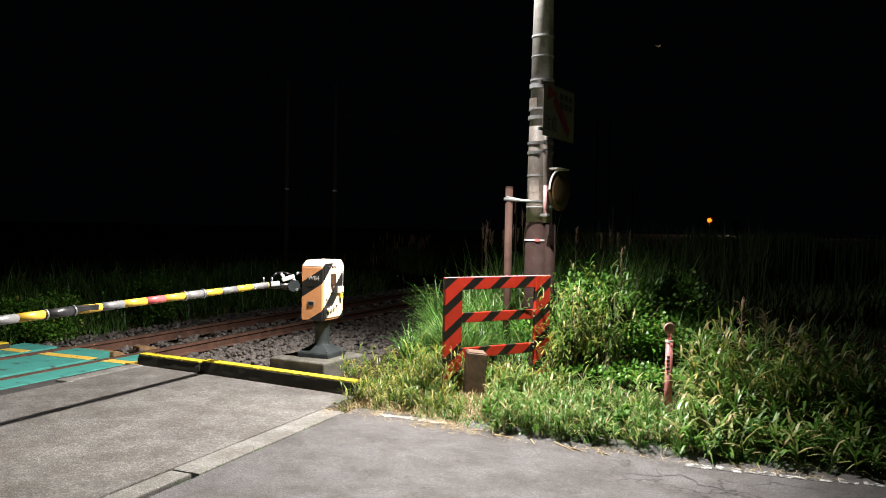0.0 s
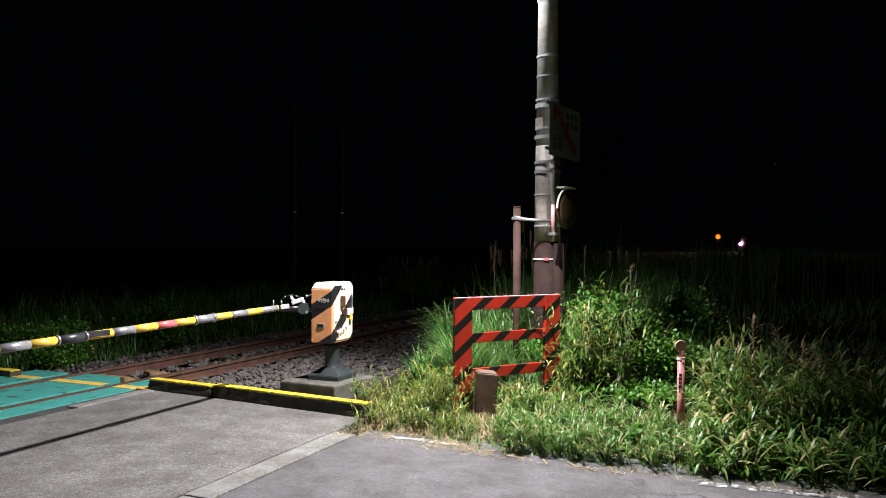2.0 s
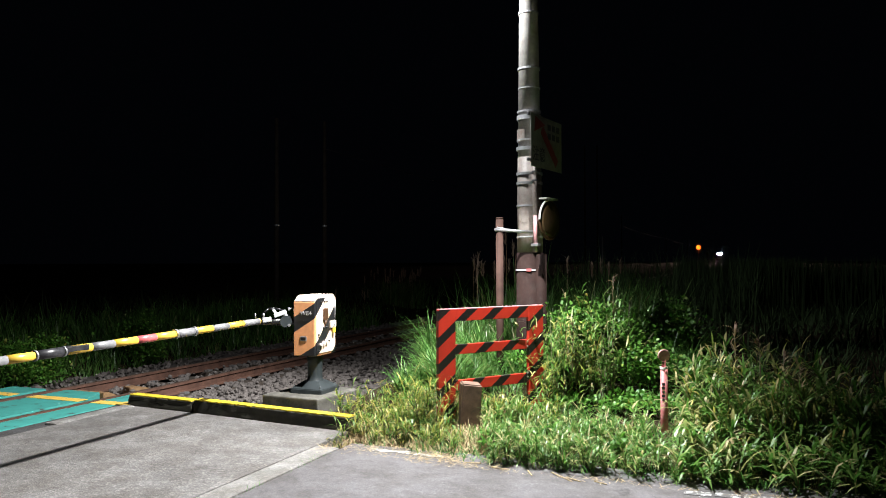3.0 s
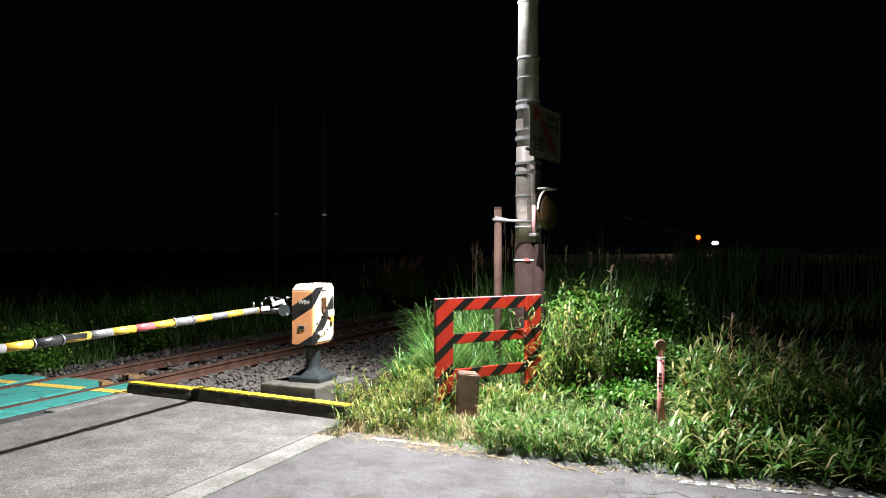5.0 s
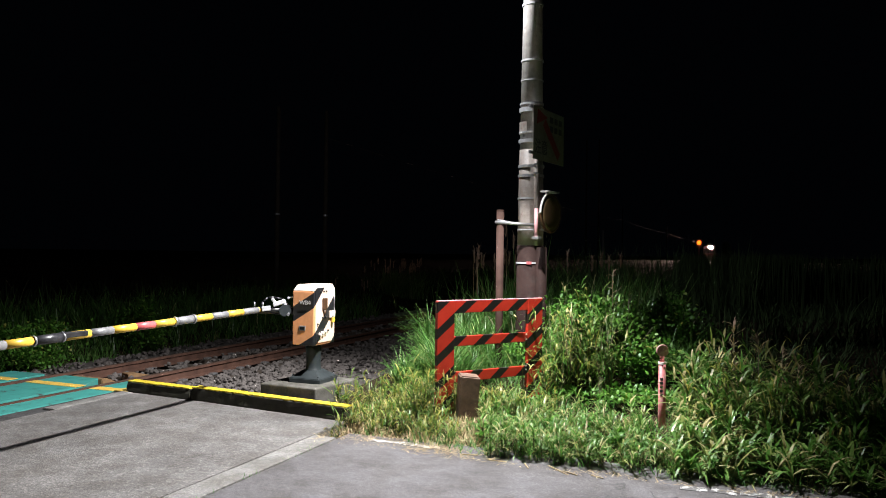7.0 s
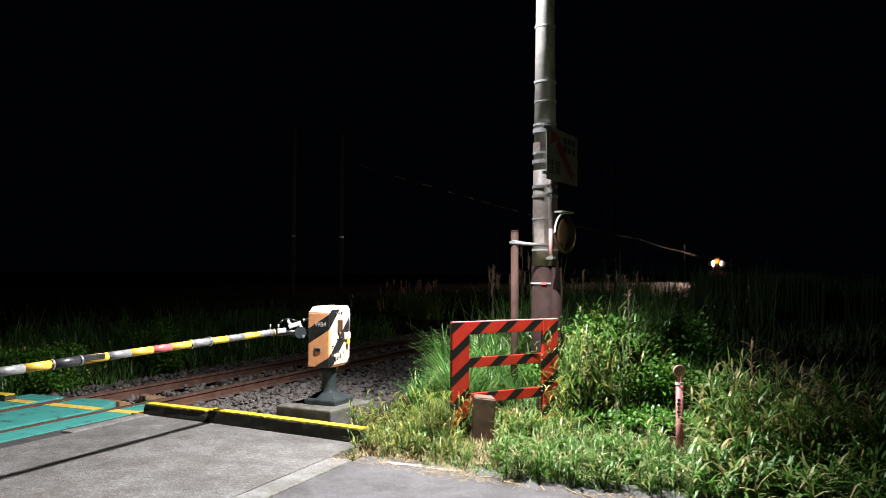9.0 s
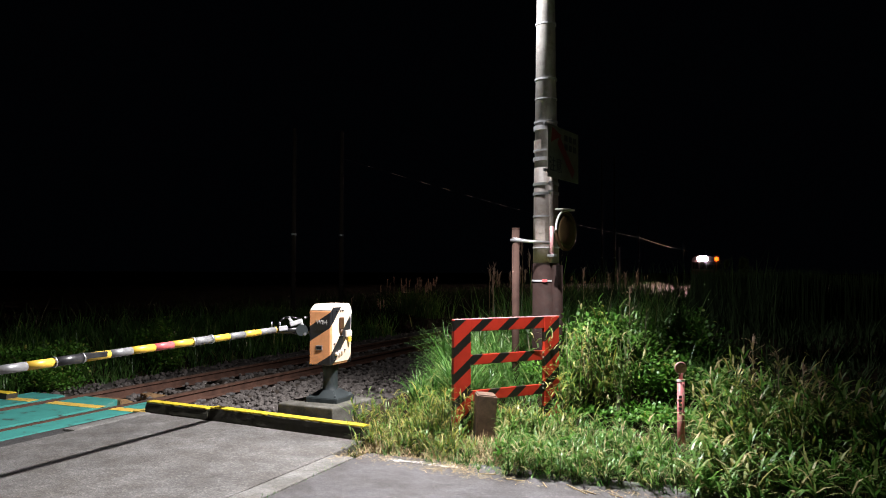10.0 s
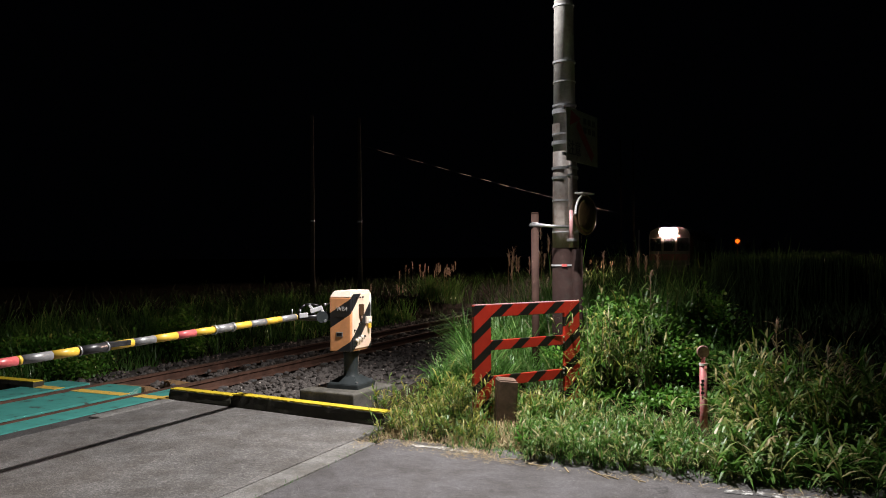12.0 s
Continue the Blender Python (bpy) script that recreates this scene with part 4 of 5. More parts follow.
def build_stake():
    g = thing("marker_stake", "faded red plastic marker stake with round reflector", "marker stake", (-0.655, 7.03, 0))
    part("stake_tube", rod((0, 0, -0.1), (0, 0, 0.665), 0.034, 0.032, 18), STAKE, g)
    part("pale_ring", ring(0.031, 0.655, 0.006, 0.02, 18), WHITE, g)
    part("neck", box((-0.018, -0.008, 0.66), (0.018, 0.008, 0.72), 0.004), STAKE, g)
    d = part("reflector", lathe([(0.05, -0.009), (0.056, -0.005), (0.056, 0.005), (0.05, 0.009)], 24), REFLECTOR, g, "round faded reflector disc")
    d.matrix_local = pose(0, 0, 0.765, 90, 0, 25)
    for k, z in enumerate((0.50, 0.465, 0.43, 0.395, 0.36)):
        part("dark_print", box((-0.012 - 0.004 * (k % 2), -0.0345, z), (0.014, -0.0315, z + 0.024), 0.001), BLACK, g).rotation_euler = (0, 0, -0.05)


def build_stone_post():
    bm = bmesh.new()
    a, b = 0.085, 0.095
    lo = [bm.verts.new((x, y, -0.15)) for x, y in ((-a, -a), (a, -a), (a, a), (-a, a))]
    hi = [bm.verts.new((x, y, z)) for x, y, z in ((-b, -b, 0.475), (b, -b, 0.465), (b, b, 0.47), (-b, b, 0.48))]
    bm.faces.new(list(reversed(lo)))
    bm.faces.new(hi)
    for k in range(4):
        bm.faces.new((lo[k], lo[(k + 1) % 4], hi[(k + 1) % 4], hi[k]))
    bmesh.ops.bevel(bm, geom=bm.edges[:], offset=0.012, segments=3, affect="EDGES")
    ob = part("boundary_post", bm, BROWN_POST)
    ob.matrix_world = pose(-2.41, 6.70, 0, 1, 3, 30)
    tagged(ob, "weathered brown concrete boundary post half hidden in grass", "boundary post")


def build_street_lamp():
    g = thing("street_lamp", "flat white street lamp on a long steel arm", "street lamp", (0, 0, 0))
    x, y, z = LAMP
    part("side_lamp_arm", tube([(-2.33, 8.42, 5.26), (-3.28, 7.81, 5.26)], 0.02, 10), STEEL, g)
    part("side_lamp_cap", rod((-3.3, 7.8, 5.20), (-3.3, 7.8, 5.30), 0.16, 0.05, 20), WHITE, g)
    part("lamp_arm", tube([(-2.24, 8.38, 5.75), (x, y + 1.2, z + 0.50), (x, y + 0.25, z + 0.16)], 0.03, 12), STEEL, g)
    part("lamp_head", box((x - 0.13, y - 0.30, z + 0.13), (x + 0.13, y + 0.30, z + 0.21), 0.03), WHITE, g)


build_plinth()
build_machine()
build_arm()
build_fence()
build_pole()
build_sign()
build_post_and_mirror()
build_stake()
build_stone_post()
build_street_lamp()


# ---- plants ----
def grass_patch(name, label, n, u0, u1, v0, v1, length, width, material, lean=(0.05, 0.5), curl=(0.2, 1.3), seg=4, mask=None, sink=0.02, even=False):
    u, v = scatter(n, u0, u1, v0, v1)
    if mask is not None:
        k = mask(u, v)
        u, v = u[k], v[k]
    n = len(u)
    tuft = 0.72 + 0.5 * np.sin(u * 4.3 + 1.7 * np.sin(v * 3.1)) * np.sin(v * 5.2 + u) + 0.2 * np.sin(u * 11 + v * 7)
    if even:
        tuft = np.ones(n)
    ob = blades(name, on_ground(u, v, sink), rng.uniform(0, 6.283, n), tuft * rng.uniform(*length, n), rng.uniform(*width, n), rng.uniform(*lean, n), rng.uniform(*curl, n), material, seg)
    return tagged(ob, label, "grass", kind="stuff")


def verge_line(u):
    return 5.60 + 0.31 * np.exp(-((u + 2.85) / 0.55) ** 2) - 0.09 * step(-1.9, -1.0, u) + 0.08 * step(0.2, 1.0, u) + 0.05 * np.sin(u * 5.1) + 0.03 * np.sin(u * 13)


def build_plants():
    grass_patch("verge_grass", "short green grass along the road edge", 9000, -3.2, 1.9, 5.7, 7.6, (0.06, 0.22), (0.005, 0.011), GRASS, (0.1, 0.9), (0.3, 1.6), 4,
                lambda u, v: v > verge_line(u) + 0.10 * rng.uniform(0, 1, len(u)))
    grass_patch("dry_grass", "yellowed dry grass below the guard fence", 5000, -3.45, -2.0, 5.95, 7.2, (0.08, 0.24), (0.005, 0.011), DRY, (0.2, 1.1), (0.3, 1.8), 4,
                lambda u, v: (v > verge_line(u) + 0.12) & (rng.uniform(0, 1, len(u)) < 0.75))
    grass_patch("bank_grass", "green grass on the bank behind the fence", 7500, -4.2, -0.3, 7.6, 10.5, (0.25, 0.55), (0.007, 0.014), LUSH, (0.05, 0.6), (0.3, 1.4), 5,
                lambda u, v: (u > -3.55 - 0.4 * step(8.0, 9.0, v) + 0.15 * np.sin(v * 3)) & (v > 7.6 + 0.5 * (u > -1.7)))
    grass_patch("tall_grass", "long arching green grass beside the track", 3700, -3.75, -2.65, 7.25, 9.3, (0.38, 0.74), (0.010, 0.019), LUSH, (0.05, 0.55), (0.5, 1.7), 6,
                lambda u, v: u > -3.42 - 0.33 * step(7.9, 8.6, v))
    grass_patch("tall_grass", "tall dim grass on the bank behind the pole", 4200, -3.6, -0.9, 9.6, 13.5, (0.45, 0.9), (0.010, 0.018), LUSH, (0.03, 0.4), (0.3, 1.2), 5)
    grass_patch("field_grass", "dim green grass on the far side of the track", 17000, -13.5, -9.85, 6.8, 20, (0.22, 0.6), (0.012, 0.024), LUSH, (0.05, 0.5), (0.3, 1.3), 4)
    # Far grass is coloured dark to stand for the lack of light there.
    grass_patch("field_grass", "dark grass further along the far side", 6000, -20, -10.0, 10, 60, (0.3, 0.65), (0.02, 0.04), UNLIT_LEAF, (0.05, 0.4), (0.3, 1.2), 4)
    grass_patch("field_grass", "low dark grass beyond the bank", 9000, -1.0, 16, 10.3, 20, (0.25, 0.6), (0.016, 0.03), UNLIT_LEAF, (0.1, 0.7), (0.2, 1.0), 4)
    # Added row of blades that hides far ground lit by the headlights.
    grass_patch("field_grass", "level near-black grass added to hide the headlit field", 9000, 1.1, 34, 19, 24, (1.30, 1.46), (0.03, 0.05), UNLIT_LEAF, (0.0, 0.12), (0.0, 0.2), 3, None, 0.02, True)
    grass_patch("field_grass", "low dark grass behind the bamboo thicket", 3200, 0.0, 5.5, 7.3, 10.4, (0.2, 0.42), (0.012, 0.022), UNLIT_LEAF, (0.1, 0.8), (0.2, 1.0), 4)
    grass_patch("dead_straw", "dead straw and litter along the road edge", 8500, -3.4, 0.6, 5.5, 6.5, (0.03, 0.13), (0.003, 0.007), DRY, (1.25, 1.55), (0.0, 0.25), 3,
                lambda u, v: (np.abs(v - verge_line(u)) < 0.06 + 0.27 * rng.uniform(0, 1, len(u)) * (u < -1.8)) & (rng.uniform(0, 1, len(u)) < np.where(u < -2.1, 1.0, 0.4)), -0.008)
    grass_patch("bank_grass", "short grass in the hollow beside the stake", 1800, -1.9, 0.0, 6.9, 8.4, (0.06, 0.18), (0.005, 0.010), LUSH, (0.1, 0.8), (0.3, 1.5), 4)
    grass_patch("tall_grass", "tall dark grass beside the track", 4500, -4.4, 0.2, 14, 21, (0.9, 1.3), (0.012, 0.025), UNLIT_LEAF, (0.02, 0.25), (0.1, 0.7), 4)
    grass_patch("dry_grass", "dry stems mixed into the verge", 2600, -2.7, 1.2, 5.9, 7.2, (0.08, 0.28), (0.003, 0.007), DRY, (0.2, 1.3), (0.2, 1.2), 4, lambda u, v: v > verge_line(u) + 0.05)
    grass_patch("tall_grass", "level dark grass edge beside the line", 3200, -1.6, 1.2, 18.5, 22.5, (1.33, 1.43), (0.02, 0.035), UNLIT_LEAF, (0.0, 0.12), (0.0, 0.15), 3, None, 0.02, True)
    grass_patch("joint_grass", "tiny grass tufts in the road joint", 260, -3.29, -3.22, 3.6, 5.9, (0.02, 0.07), (0.003, 0.006), GRASS, (0.1, 1.2), (0.2, 1.0), 3)
    # bamboo grass thickets
    def thicket(name, label, n, u0, u1, v0, v1, h0, h1, mat_, k=11, ll=0.17, lw=0.020):
        u, v = scatter(n, u0, u1, v0, v1)
        k_ = ~((v < 6.8) & (np.abs(u + 2.37 - (6.72 - v) * 0.35) < 0.15)) & (v > verge_line(u) + 0.06)
        k_ &= ~((v < 7.06) & (v > 6.2) & (np.abs(u + 0.655 - (7.03 - v) * 0.102) < 0.13))
        u, v = u[k_], v[k_]
        n = len(u)
        return stems_with_leaves(name, label, "bamboo grass", u, v, rng.uniform(h0, h1, n) * (1 - 0.45 * step(0.2, 1.3, u)) * np.where(u > -0.5, 0.35 + 0.65 * step(5.85, 6.75, v), 1.0), k, ll, lw, mat_, 1.35, "bamboo grass thickets")

    thicket("bamboo_grass", "bamboo grass with yellowing leaves below the fence", 430, -3.5, -2.15, 6.0, 7.3, 0.08, 0.26, SASA_DRY, 9, 0.12, 0.012)
    thicket("bamboo_grass", "leafy green bamboo grass along the road edge", 820, -2.3, 0.1, 5.7, 7.0, 0.06, 0.30, SASA, 11, 0.13, 0.014)
    thicket("bamboo_grass", "dense bamboo grass beside the marker stake", 430, -0.45, 1.35, 5.75, 7.3, 0.30, 0.82, SASA, 13, 0.23, 0.026)
    thicket("bamboo_grass", "dim bamboo grass thicket past the lamp light", 260, 1.1, 3.6, 5.8, 7.6, 0.3, 0.62, SASA, 11, 0.17, 0.021)
    thicket("bamboo_grass", "bamboo grass with pale leaves beside the fence", 95, -1.92, -1.2, 7.4, 8.2, 0.3, 1.1, SASA, 13, 0.17, 0.018)
    thicket("bamboo_grass", "half-dry bamboo grass stalks beside the guard fence", 26, -1.95, -1.25, 7.2, 8.0, 0.5, 1.15, SASA_DRY, 14, 0.16, 0.016)
    thicket("bamboo_grass", "tall half-dry bamboo grass stalks beside the stake", 64, -0.30, 0.85, 6.2, 7.1, 0.55, 0.98, SASA_DRY, 13, 0.16, 0.016)
    thicket("bamboo_grass", "yellowed bamboo grass leaning over the kerb end", 26, -3.75, -3.35, 6.5, 6.75, 0.2, 0.42, SASA_DRY, 9, 0.15, 0.014)
    for k in range(9):
        u, v = -2.2 + 0.36 * k + rng.uniform(-0.1, 0.1), 6.05 + rng.uniform(0, 0.7)
        g = thing("weed", "low broad-leaved weed in the verge", "weed", (u, v, float(max(ground_z(u, v), 0))), 0, "verge weeds")
        leaf_mass("leaves", (0, 0, 0.10), (0.16, 0.14, 0.11), 90, 0.065, BROAD, g, 5)
    thicket("bamboo_grass", "yellowed bamboo grass round the fence leg", 62, -2.98, -2.52, 6.3, 6.75, 0.28, 0.58, SASA_DRY, 10, 0.14, 0.013)
    thicket("bamboo_grass", "straw-coloured bamboo grass between fence and stake", 60, -2.25, -1.6, 6.7, 7.2, 0.10, 0.32, SASA_DRY, 10, 0.14, 0.014)
    thicket("bamboo_grass", "tall straw-coloured bamboo grass before the fence leg", 9, -1.98, -1.72, 7.1, 7.4, 0.4, 0.75, SASA_DRY, 11, 0.15, 0.015)
    thicket("bamboo_grass", "green bamboo grass beside the boundary post", 60, -3.3, -2.1, 6.1, 7.3, 0.08, 0.30, SASA, 9, 0.14, 0.014)
    g = thing("weed_patch", "dark low weeds in the hollow beside the bush", "weeds", (-1.15, 7.55, float(ground_z(-1.15, 7.55))), 0)
    leaf_mass("leaves", (0, 0, 0.08), (0.7, 0.4, 0.08), 1500, 0.05, BROAD, g, 30)
    # leafy bushes
    for i, (c, s, n, leaf, label) in enumerate((((-1.25, 8.4, 0.62), (0.72, 0.6, 0.55), 9000, 0.055, "leafy green bush with broad leaves on the bank"),
                                    ((-0.72, 8.95, 0.66), (0.55, 0.55, 0.55), 6000, 0.055, "leafy green bush at the edge of lamp light"),
                                    ((-2.45, 8.55, 0.34), (0.75, 0.5, 0.34), 4500, 0.055, "low leafy bush behind the guard fence"),
                                    ((-1.75, 7.95, 0.40), (0.35, 0.4, 0.42), 3000, 0.05, "small leafy bush touching the guard fence"),
                                    ((-10.0, 10.6, 0.28), (0.55, 0.5, 0.42), 2500, 0.06, "leafy weeds beyond the track"),
                                    ((-10.3, 8.2, 0.18), (0.9, 0.8, 0.40), 6500, 0.06, "low leafy weeds beside the far kerb"))):
        g = thing("bush", label, "bush", (c[0], c[1], float(ground_z(c[0], c[1])) - 0.02), 0, "bank bushes")
        for k in range(6):
            a = k * 1.05 + i
            part("branch", rod((0, 0, 0), (0.5 * s[0] * math.cos(a), 0.5 * s[1] * math.sin(a), 0.5), 0.012, 0.004, 6), STEM, g)
        leaf_mass("leaves", (0, 0, c[2] - float(ground_z(c[0], c[1]))), s, n, leaf, BROAD, g, 16)
    # single tall weeds gone to seed
    for (u, v, h, pale) in ((-1.29, 8.2, 1.14, 1), (-1.16, 8.15, 0.92, 0), (-0.02, 6.85, 1.02, 1), (0.16, 6.8, 0.92, 1), (0.30, 6.7, 0.85, 1), (-0.9, 9.6, 1.0, 0), (-1.62, 7.6, 0.85, 1), (0.06, 6.95, 0.95, 0), (0.45, 6.6, 0.75, 1)):
        seed_weed(u, v, h, pale)
    for (u, v, h, n) in ((-4.0, 12.4, 1.75, 9), (-3.4, 12.6, 1.85, 8), (-2.3, 12.9, 1.15, 5), (-11.4, 24.6, 1.45, 22), (-11.9, 25.5, 1.3, 12), (-10.6, 47, 1.6, 16), (-10.6, 66, 1.7, 18), (-11.0, 20.5, 0.8, 4)):
        pampas(u, v, h, n)


def seed_weed(u, v, h, pale):
    g = thing("seed_weed", "tall dry weed stalk with seed head" if pale else "tall brown weed stalk with thin twigs", "weed", (u, v, float(ground_z(u, v)) - 0.03), 0, "seeded weeds")
    top = (rng.uniform(-0.08, 0.08), rng.uniform(-0.05, 0.05), h)
    bm = rod((0, 0, 0), top, 0.007, 0.004, 6)
    k = 14
    f = rng.uniform(0.45, 0.95, k)
    for i in range(5):
        a, q = rng.uniform(0, 6.28), 0.5 + 0.09 * i
        s = (top[0] * q, top[1] * q, h * q)
        rod(s, (s[0] + 0.10 * math.cos(a), s[1] + 0.10 * math.sin(a), s[2] + 0.12), 0.003, 0.0015, 5, bm)
    part("stalk", bm, BARK if not pale else STEM, g)
    k = 46
    f = rng.uniform(0.35, 1.0, k)
    pos = np.stack([top[0] * f, top[1] * f, h * f], 1)
    blades("dry_leaves", pos, rng.uniform(0, 6.28, k), rng.uniform(0.06, 0.17, k), rng.uniform(0.006, 0.014, k), rng.uniform(0.3, 1.3, k), rng.uniform(0.3, 1.7, k), DRY if pale else SASA, 4, "stuff", g)
    if pale:
        k = 24
        pos = np.tile(np.array(top), (k, 1)) - np.array([0, 0, 1.0]) * rng.uniform(0, 0.06, (k, 1))
        hd = rng.uniform(0, 6.28) + rng.normal(0, 0.3, k)
        blades("seed_head", pos, hd, rng.uniform(0.06, 0.11, k), np.full(k, 0.006), rng.uniform(0.2, 0.8, k), rng.uniform(1.0, 1.9, k), PLUME, 4, "stuff", g)


def pampas(u, v, h, n):
    g = thing("pampas_grass", "tall pampas grass with pale feathery plumes", "pampas grass", (u, v, float(ground_z(u, v)) - 0.03), 0, "pampas grass clumps")
    k = n * 14
    wide = 0.25 + 0.012 * v
    r = np.stack([rng.normal(0, wide, k), rng.normal(0, 0.25, k), np.zeros(k)], 1)
    blades("blades", r, rng.uniform(0, 6.28, k), rng.uniform(0.5 * h, 0.9 * h, k), np.full(k, 0.012 + 0.0003 * v), rng.uniform(0.05, 0.4, k), rng.uniform(0.4, 1.6, k), LUSH, 5, "stuff", g)
    r = np.stack([rng.normal(0, wide, n), rng.normal(0, 0.25, n), np.zeros(n)], 1)
    hh = rng.uniform(0.72, 1.0, n) * h
    blades("stalks", r, rng.uniform(0, 6.28, n), hh, np.full(n, 0.010), rng.uniform(0, 0.08, n), np.zeros(n), DRY, 3, "stuff", g)
    m = 26
    pos = np.repeat(r + np.stack([np.zeros(n), np.zeros(n), hh * 0.82], 1), m, 0)
    pos[:, 2] += np.tile(np.linspace(0, 0.22, m), n)
    q = len(pos)
    blades("plumes", pos, rng.uniform(0, 6.28, q), rng.uniform(0.06, 0.14, q), np.full(q, 0.008 + 0.0003 * v), rng.uniform(0.1, 0.6, q), rng.uniform(0.2, 1.0, q), PLUME, 3, "stuff", g)


build_plants()


# ---- distance ----
def far_pole(u, v, h):
    g = thing("utility_pole", "dark concrete utility pole beyond the track", "utility pole", (u, v, -0.2), 0, "far poles")
    part("shaft", rod((0, 0, 0), (0, 0, h), 0.075, 0.05, 14), BARK, g)
    part("band", ring(0.068, 2.9, 0.008, 0.05, 14), STEEL, g)


def signal_post(u, v, h):
    g = thing("signal_lamp", "small orange railway signal lamp on a post", "signal lamp", (u, v, -0.3))
    part("post", rod((0, 0, 0), (0, 0, h + 0.5), 0.05, 0.05, 12), TRAIN_GREY, g)
    part("back_plate", box((-0.22, 0.04, h - 0.1), (0.22, 0.08, h + 0.6), 0.03), BLACK, g)
    lens = part("lens", lathe([(0.16, -0.02), (0.16, 0.01), (0.08, 0.03)], 20), SIGNAL_GLOW, g, "glowing orange lens")
    lens.matrix_local = pose(0, -0.09, h + 0.3, 90, 0, 0)


def marker_post(u, v, h):
    ob = part("distance_post", rod((0, 0, 0), (0, 0, h), 0.07, 0.06, 12), WHITE)
    ob.matrix_world = pose(u, v, -0.15)
    tagged(ob, "slim pale trackside post beside the grass", "post")


def cable(name, a, b, sag, radius):
    pts = []
    for k in range(25):
        f = k / 24
        p = Vector(a).lerp(Vector(b), f)
        p.z -= sag * 4 * f * (1 - f)
        pts.append(p)
    ob = part(name, tube(pts, radius, 6), CABLE)
    tagged(ob, "thin overhead cable running along the railway", "cable", "overhead cables")


def build_far():
    for u, v, h in ((-12.6, 18.6, 6.0), (-11.6, 19.6, 6.0)):
        far_pole(u, v, h)
    signal_post(-3.42, 60, 2.66)
    for u, v, z, half, n in ((-1.55, 60, 2.1, (0.44, 0.35, 0.55), 3600), (-2.72, 60, 2.3, (0.20, 0.3, 0.40), 900)):
        g = thing("sapling", "dark leafy sapling beside the line near the signal lamp", "sapling", (u, v, -0.3), 0, "line-side saplings")
        part("trunk", rod((0, 0, 0), (0, 0, z + 0.3), 0.035, 0.012, 8), BARK, g)
        for k in range(5):
            a = k * 1.26
            part("limb", rod((0, 0, 1.2 + 0.15 * k), (0.7 * half[0] * math.cos(a), 0.7 * half[1] * math.sin(a), 1.6 + 0.15 * k), 0.012, 0.004, 6), BARK, g)
        leaf_mass("leaves", (0, 0, z + 0.3), half, n, 0.07, UNLIT_LEAF, g, 12)
    marker_post(-10.2, 58, 3.7)
    cable("overhead_cable", (-11.6, 19.6, 5.0), (-10.6, 70, 4.85), 0.25, 0.008)
    for u in (-10.95, -10.05):
        far_pole(u, 55.2, 10.2)
    for v in (70, 110, 150):
        cable("overhead_cable", (-10.6, v, 4.85), (-10.6, v + 40, 4.85), 0.15, 0.012)
        far_pole(-10.6, v, 6.0)


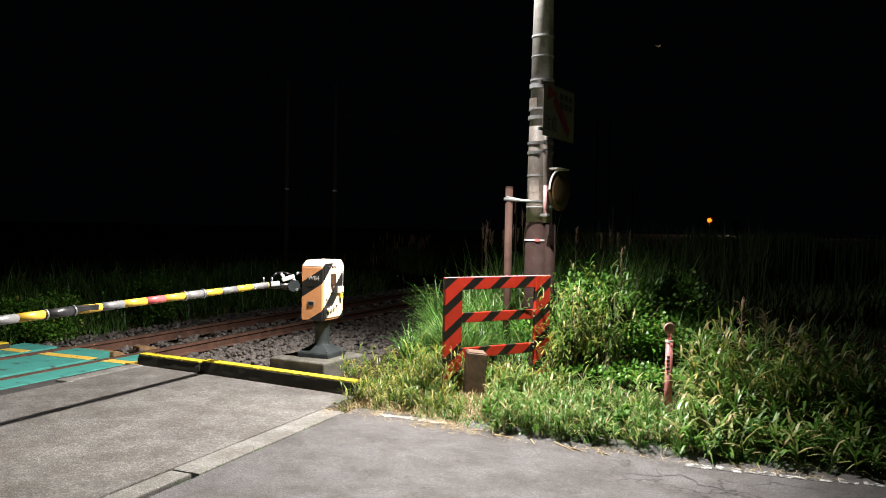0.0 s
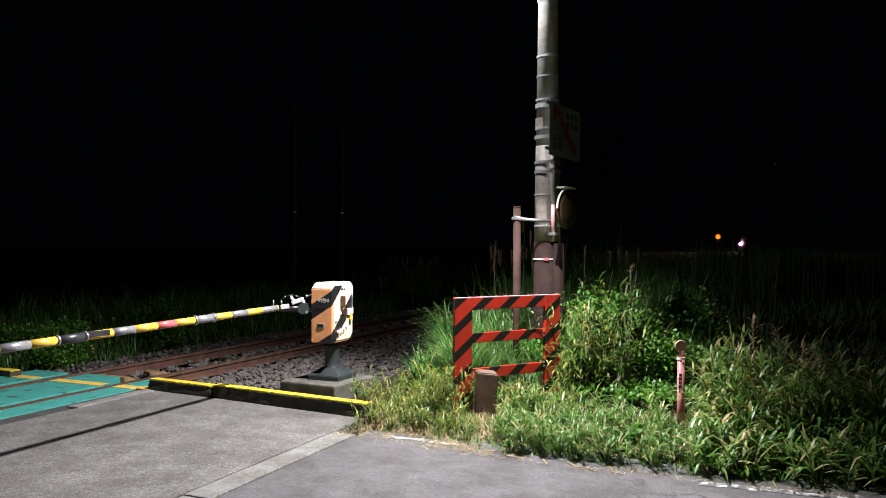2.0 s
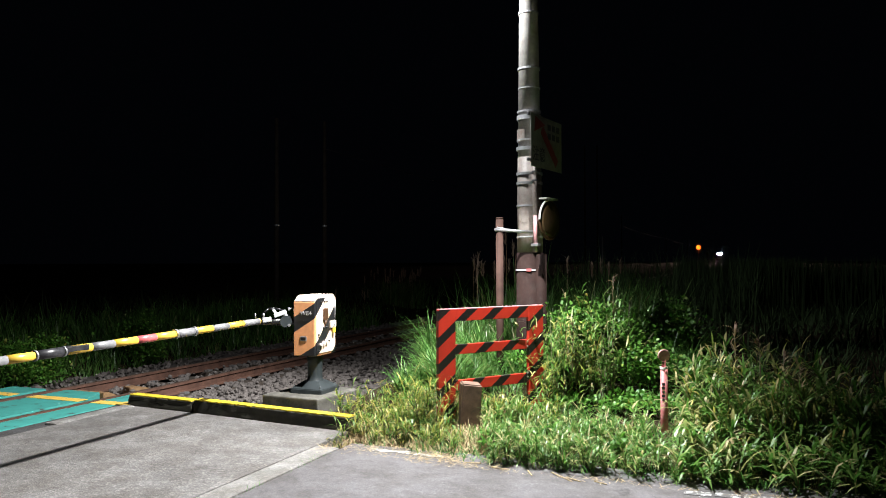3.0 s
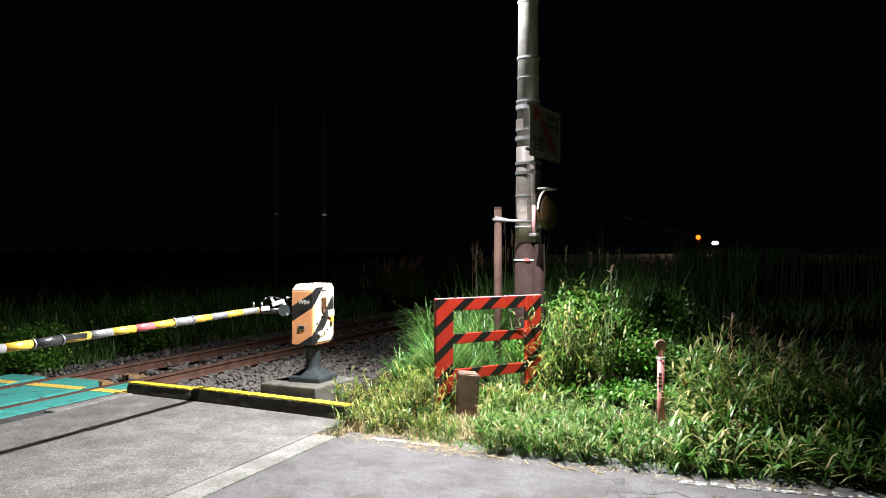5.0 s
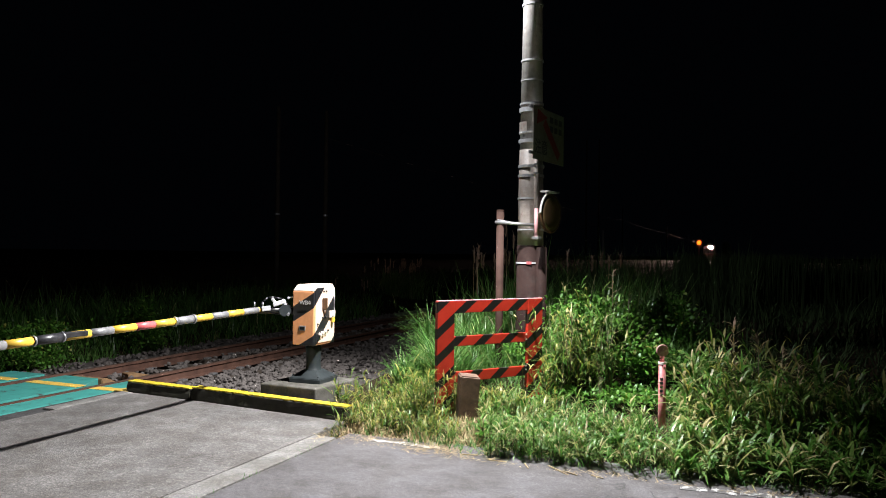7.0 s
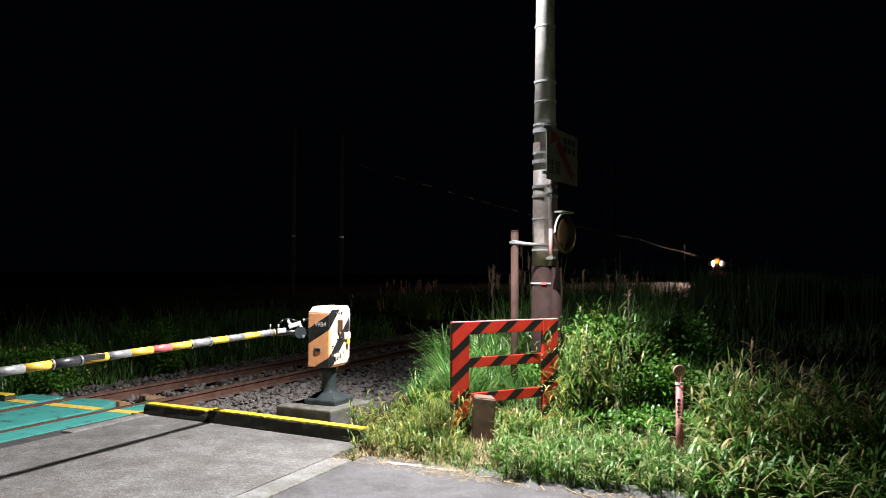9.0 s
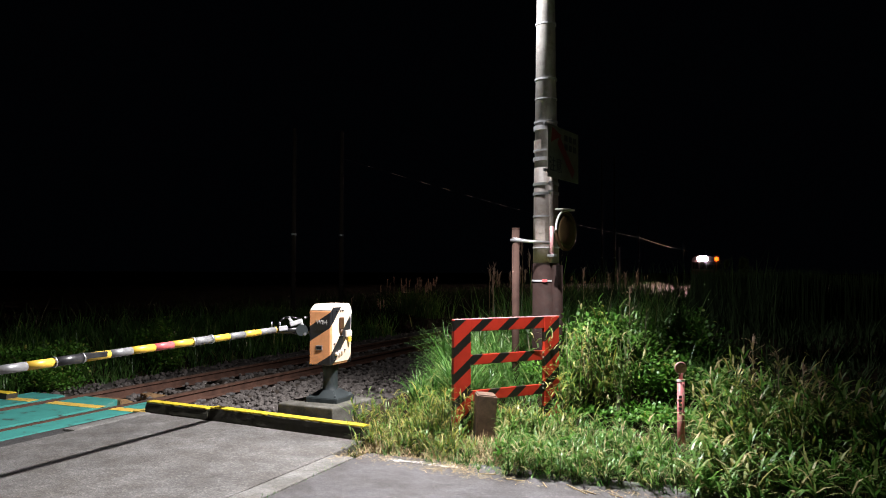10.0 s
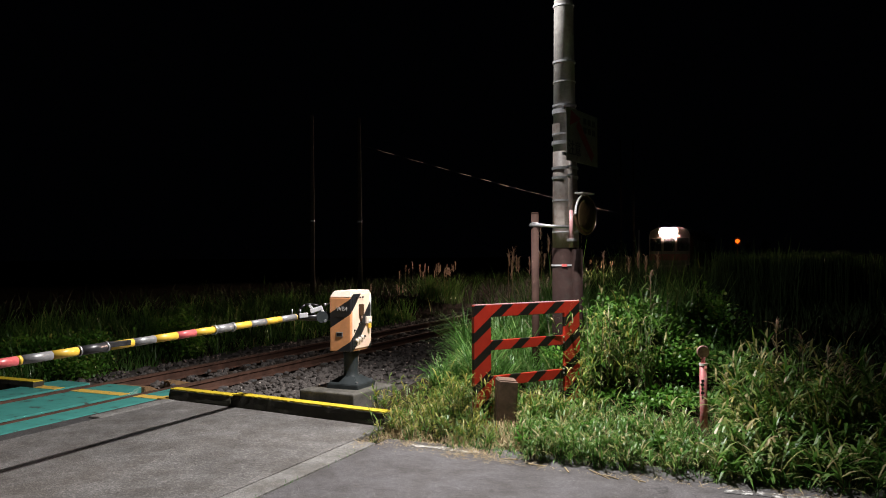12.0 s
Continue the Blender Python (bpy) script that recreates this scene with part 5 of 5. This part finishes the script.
def build_train():
    """A one-car diesel train that comes down the line, origin under its front."""
    g = thing("train", "single diesel railcar with two bright headlights", "train", (-7.65, 300, 0))
    w = 1.4
    section = [(-w, 0.95), (w, 0.95), (w, 3.0), (w * 0.93, 3.35), (w * 0.6, 3.62), (-w * 0.6, 3.62), (-w * 0.93, 3.35), (-w, 3.0)]
    part("body", extrude_shape(section, 0.0, 20.0), TRAIN_PAINT, g)
    part("red_stripe", box((-w - 0.01, -0.012, 1.3), (w + 0.01, 20.0, 1.75), 0.01), TRAIN_RED, g)
    part("underframe", box((-1.2, 0.4, 0.45), (1.2, 19.6, 0.95), 0.05), TRAIN_GREY, g)
    part("skirt", box((-1.2, -0.1, 0.25), (1.2, 0.25, 0.95), 0.05), TRAIN_GREY, g)
    for x in (-0.92, 0.0, 0.92):
        part("front_window", box((x - 0.38, -0.02, 1.95), (x + 0.38, 0.02, 2.85), 0.02), GLASS_DARK, g)
    for k in range(9):
        for sx in (-1, 1):
            part("side_window", box((sx * w - 0.012, 2.2 + k * 1.9, 1.9), (sx * w + 0.012, 3.5 + k * 1.9, 2.75), 0.01), GLASS_DARK, g)
    housing = part("light_housing", box((-0.62, -0.12, 3.04), (0.62, 0.2, 3.46), 0.06), TRAIN_GREY, g)
    for x in (-0.30, 0.30):
        # Unseen tube, added to narrow the beam and keep it off the body.
        can = rod((x, -0.62, 3.26), (x, -0.10, 3.26), 0.285, 0.285, 24, None, False)
        part("added_beam_tube", can, BLACK, housing)
        l = part("headlight", lathe([(0.27, -0.03), (0.27, 0.02), (0.17, 0.06)], 24), HEAD_GLOW, housing, "glowing white headlight")
        l.matrix_local = pose(x, -0.16, 3.26, 90, 0, 0)
    for y in (2.0, 4.1, 15.9, 18.0):
        for x in (-0.55, 0.55):
            part("wheel", rod((x - 0.06, y, 0.43), (x + 0.06, y, 0.43), 0.43, 0.43, 24), TRAIN_GREY, g)
    return g


def build_moth():
    """A pale moth circling at the edge of the lamp light."""
    g = thing("moth", "small pale moth flying in the lamp light", "moth", (-0.68, 5.89, 3.04))
    part("body", lathe([(0.001, -0.010), (0.003, -0.006), (0.0032, 0.004), (0.001, 0.010)], 10), DRY, g)
    for s in (-1, 1):
        part("wing", extrude_shape([(0.002 * s, 0.006), (0.020 * s, 0.010), (0.017 * s, -0.004), (0.003 * s, -0.006)], -0.0006, 0.0006), PLUME, g)
    return g


build_far()
MOTH = build_moth()
TRAIN = build_train()


def motions():
    rows = [(0, 365.0), (1, 339.5), (2, 314.0), (3, 288.5), (4, 263.0), (5, 237.5), (6, 212.0), (7, 187.0), (8, 160.0), (9, 132.0), (10, 104.0), (11, 78.5), (12, 55.5)]
    stops = [(t, v, *(float(q) for q in line_shift(v))) for t, v in rows]
    walk(TRAIN, [(t, pose(-7.65 + dx, v, dz)) for t, v, dx, dz in stops])

    flight = [(0, -0.68, 5.89, 3.04), (0.5, 0.22, 5.96, 2.89), (1.0, 0.47, 5.92, 3.01), (1.5, 0.55, 6.04, 2.21), (2.0, 0.11, 6.05, 2.27), (2.5, 0.73, 5.99, 2.52), (3.0, 1.37, 5.84, 2.78), (4.0, 3.0, 5.6, 3.2), (12.0, 9.0, 5.0, 3.6)]
    walk(MOTH, [(t, pose(x, y, z, 40, 10 * (k % 3), 25 * k)) for k, (t, x, y, z) in enumerate(flight)])


motions()
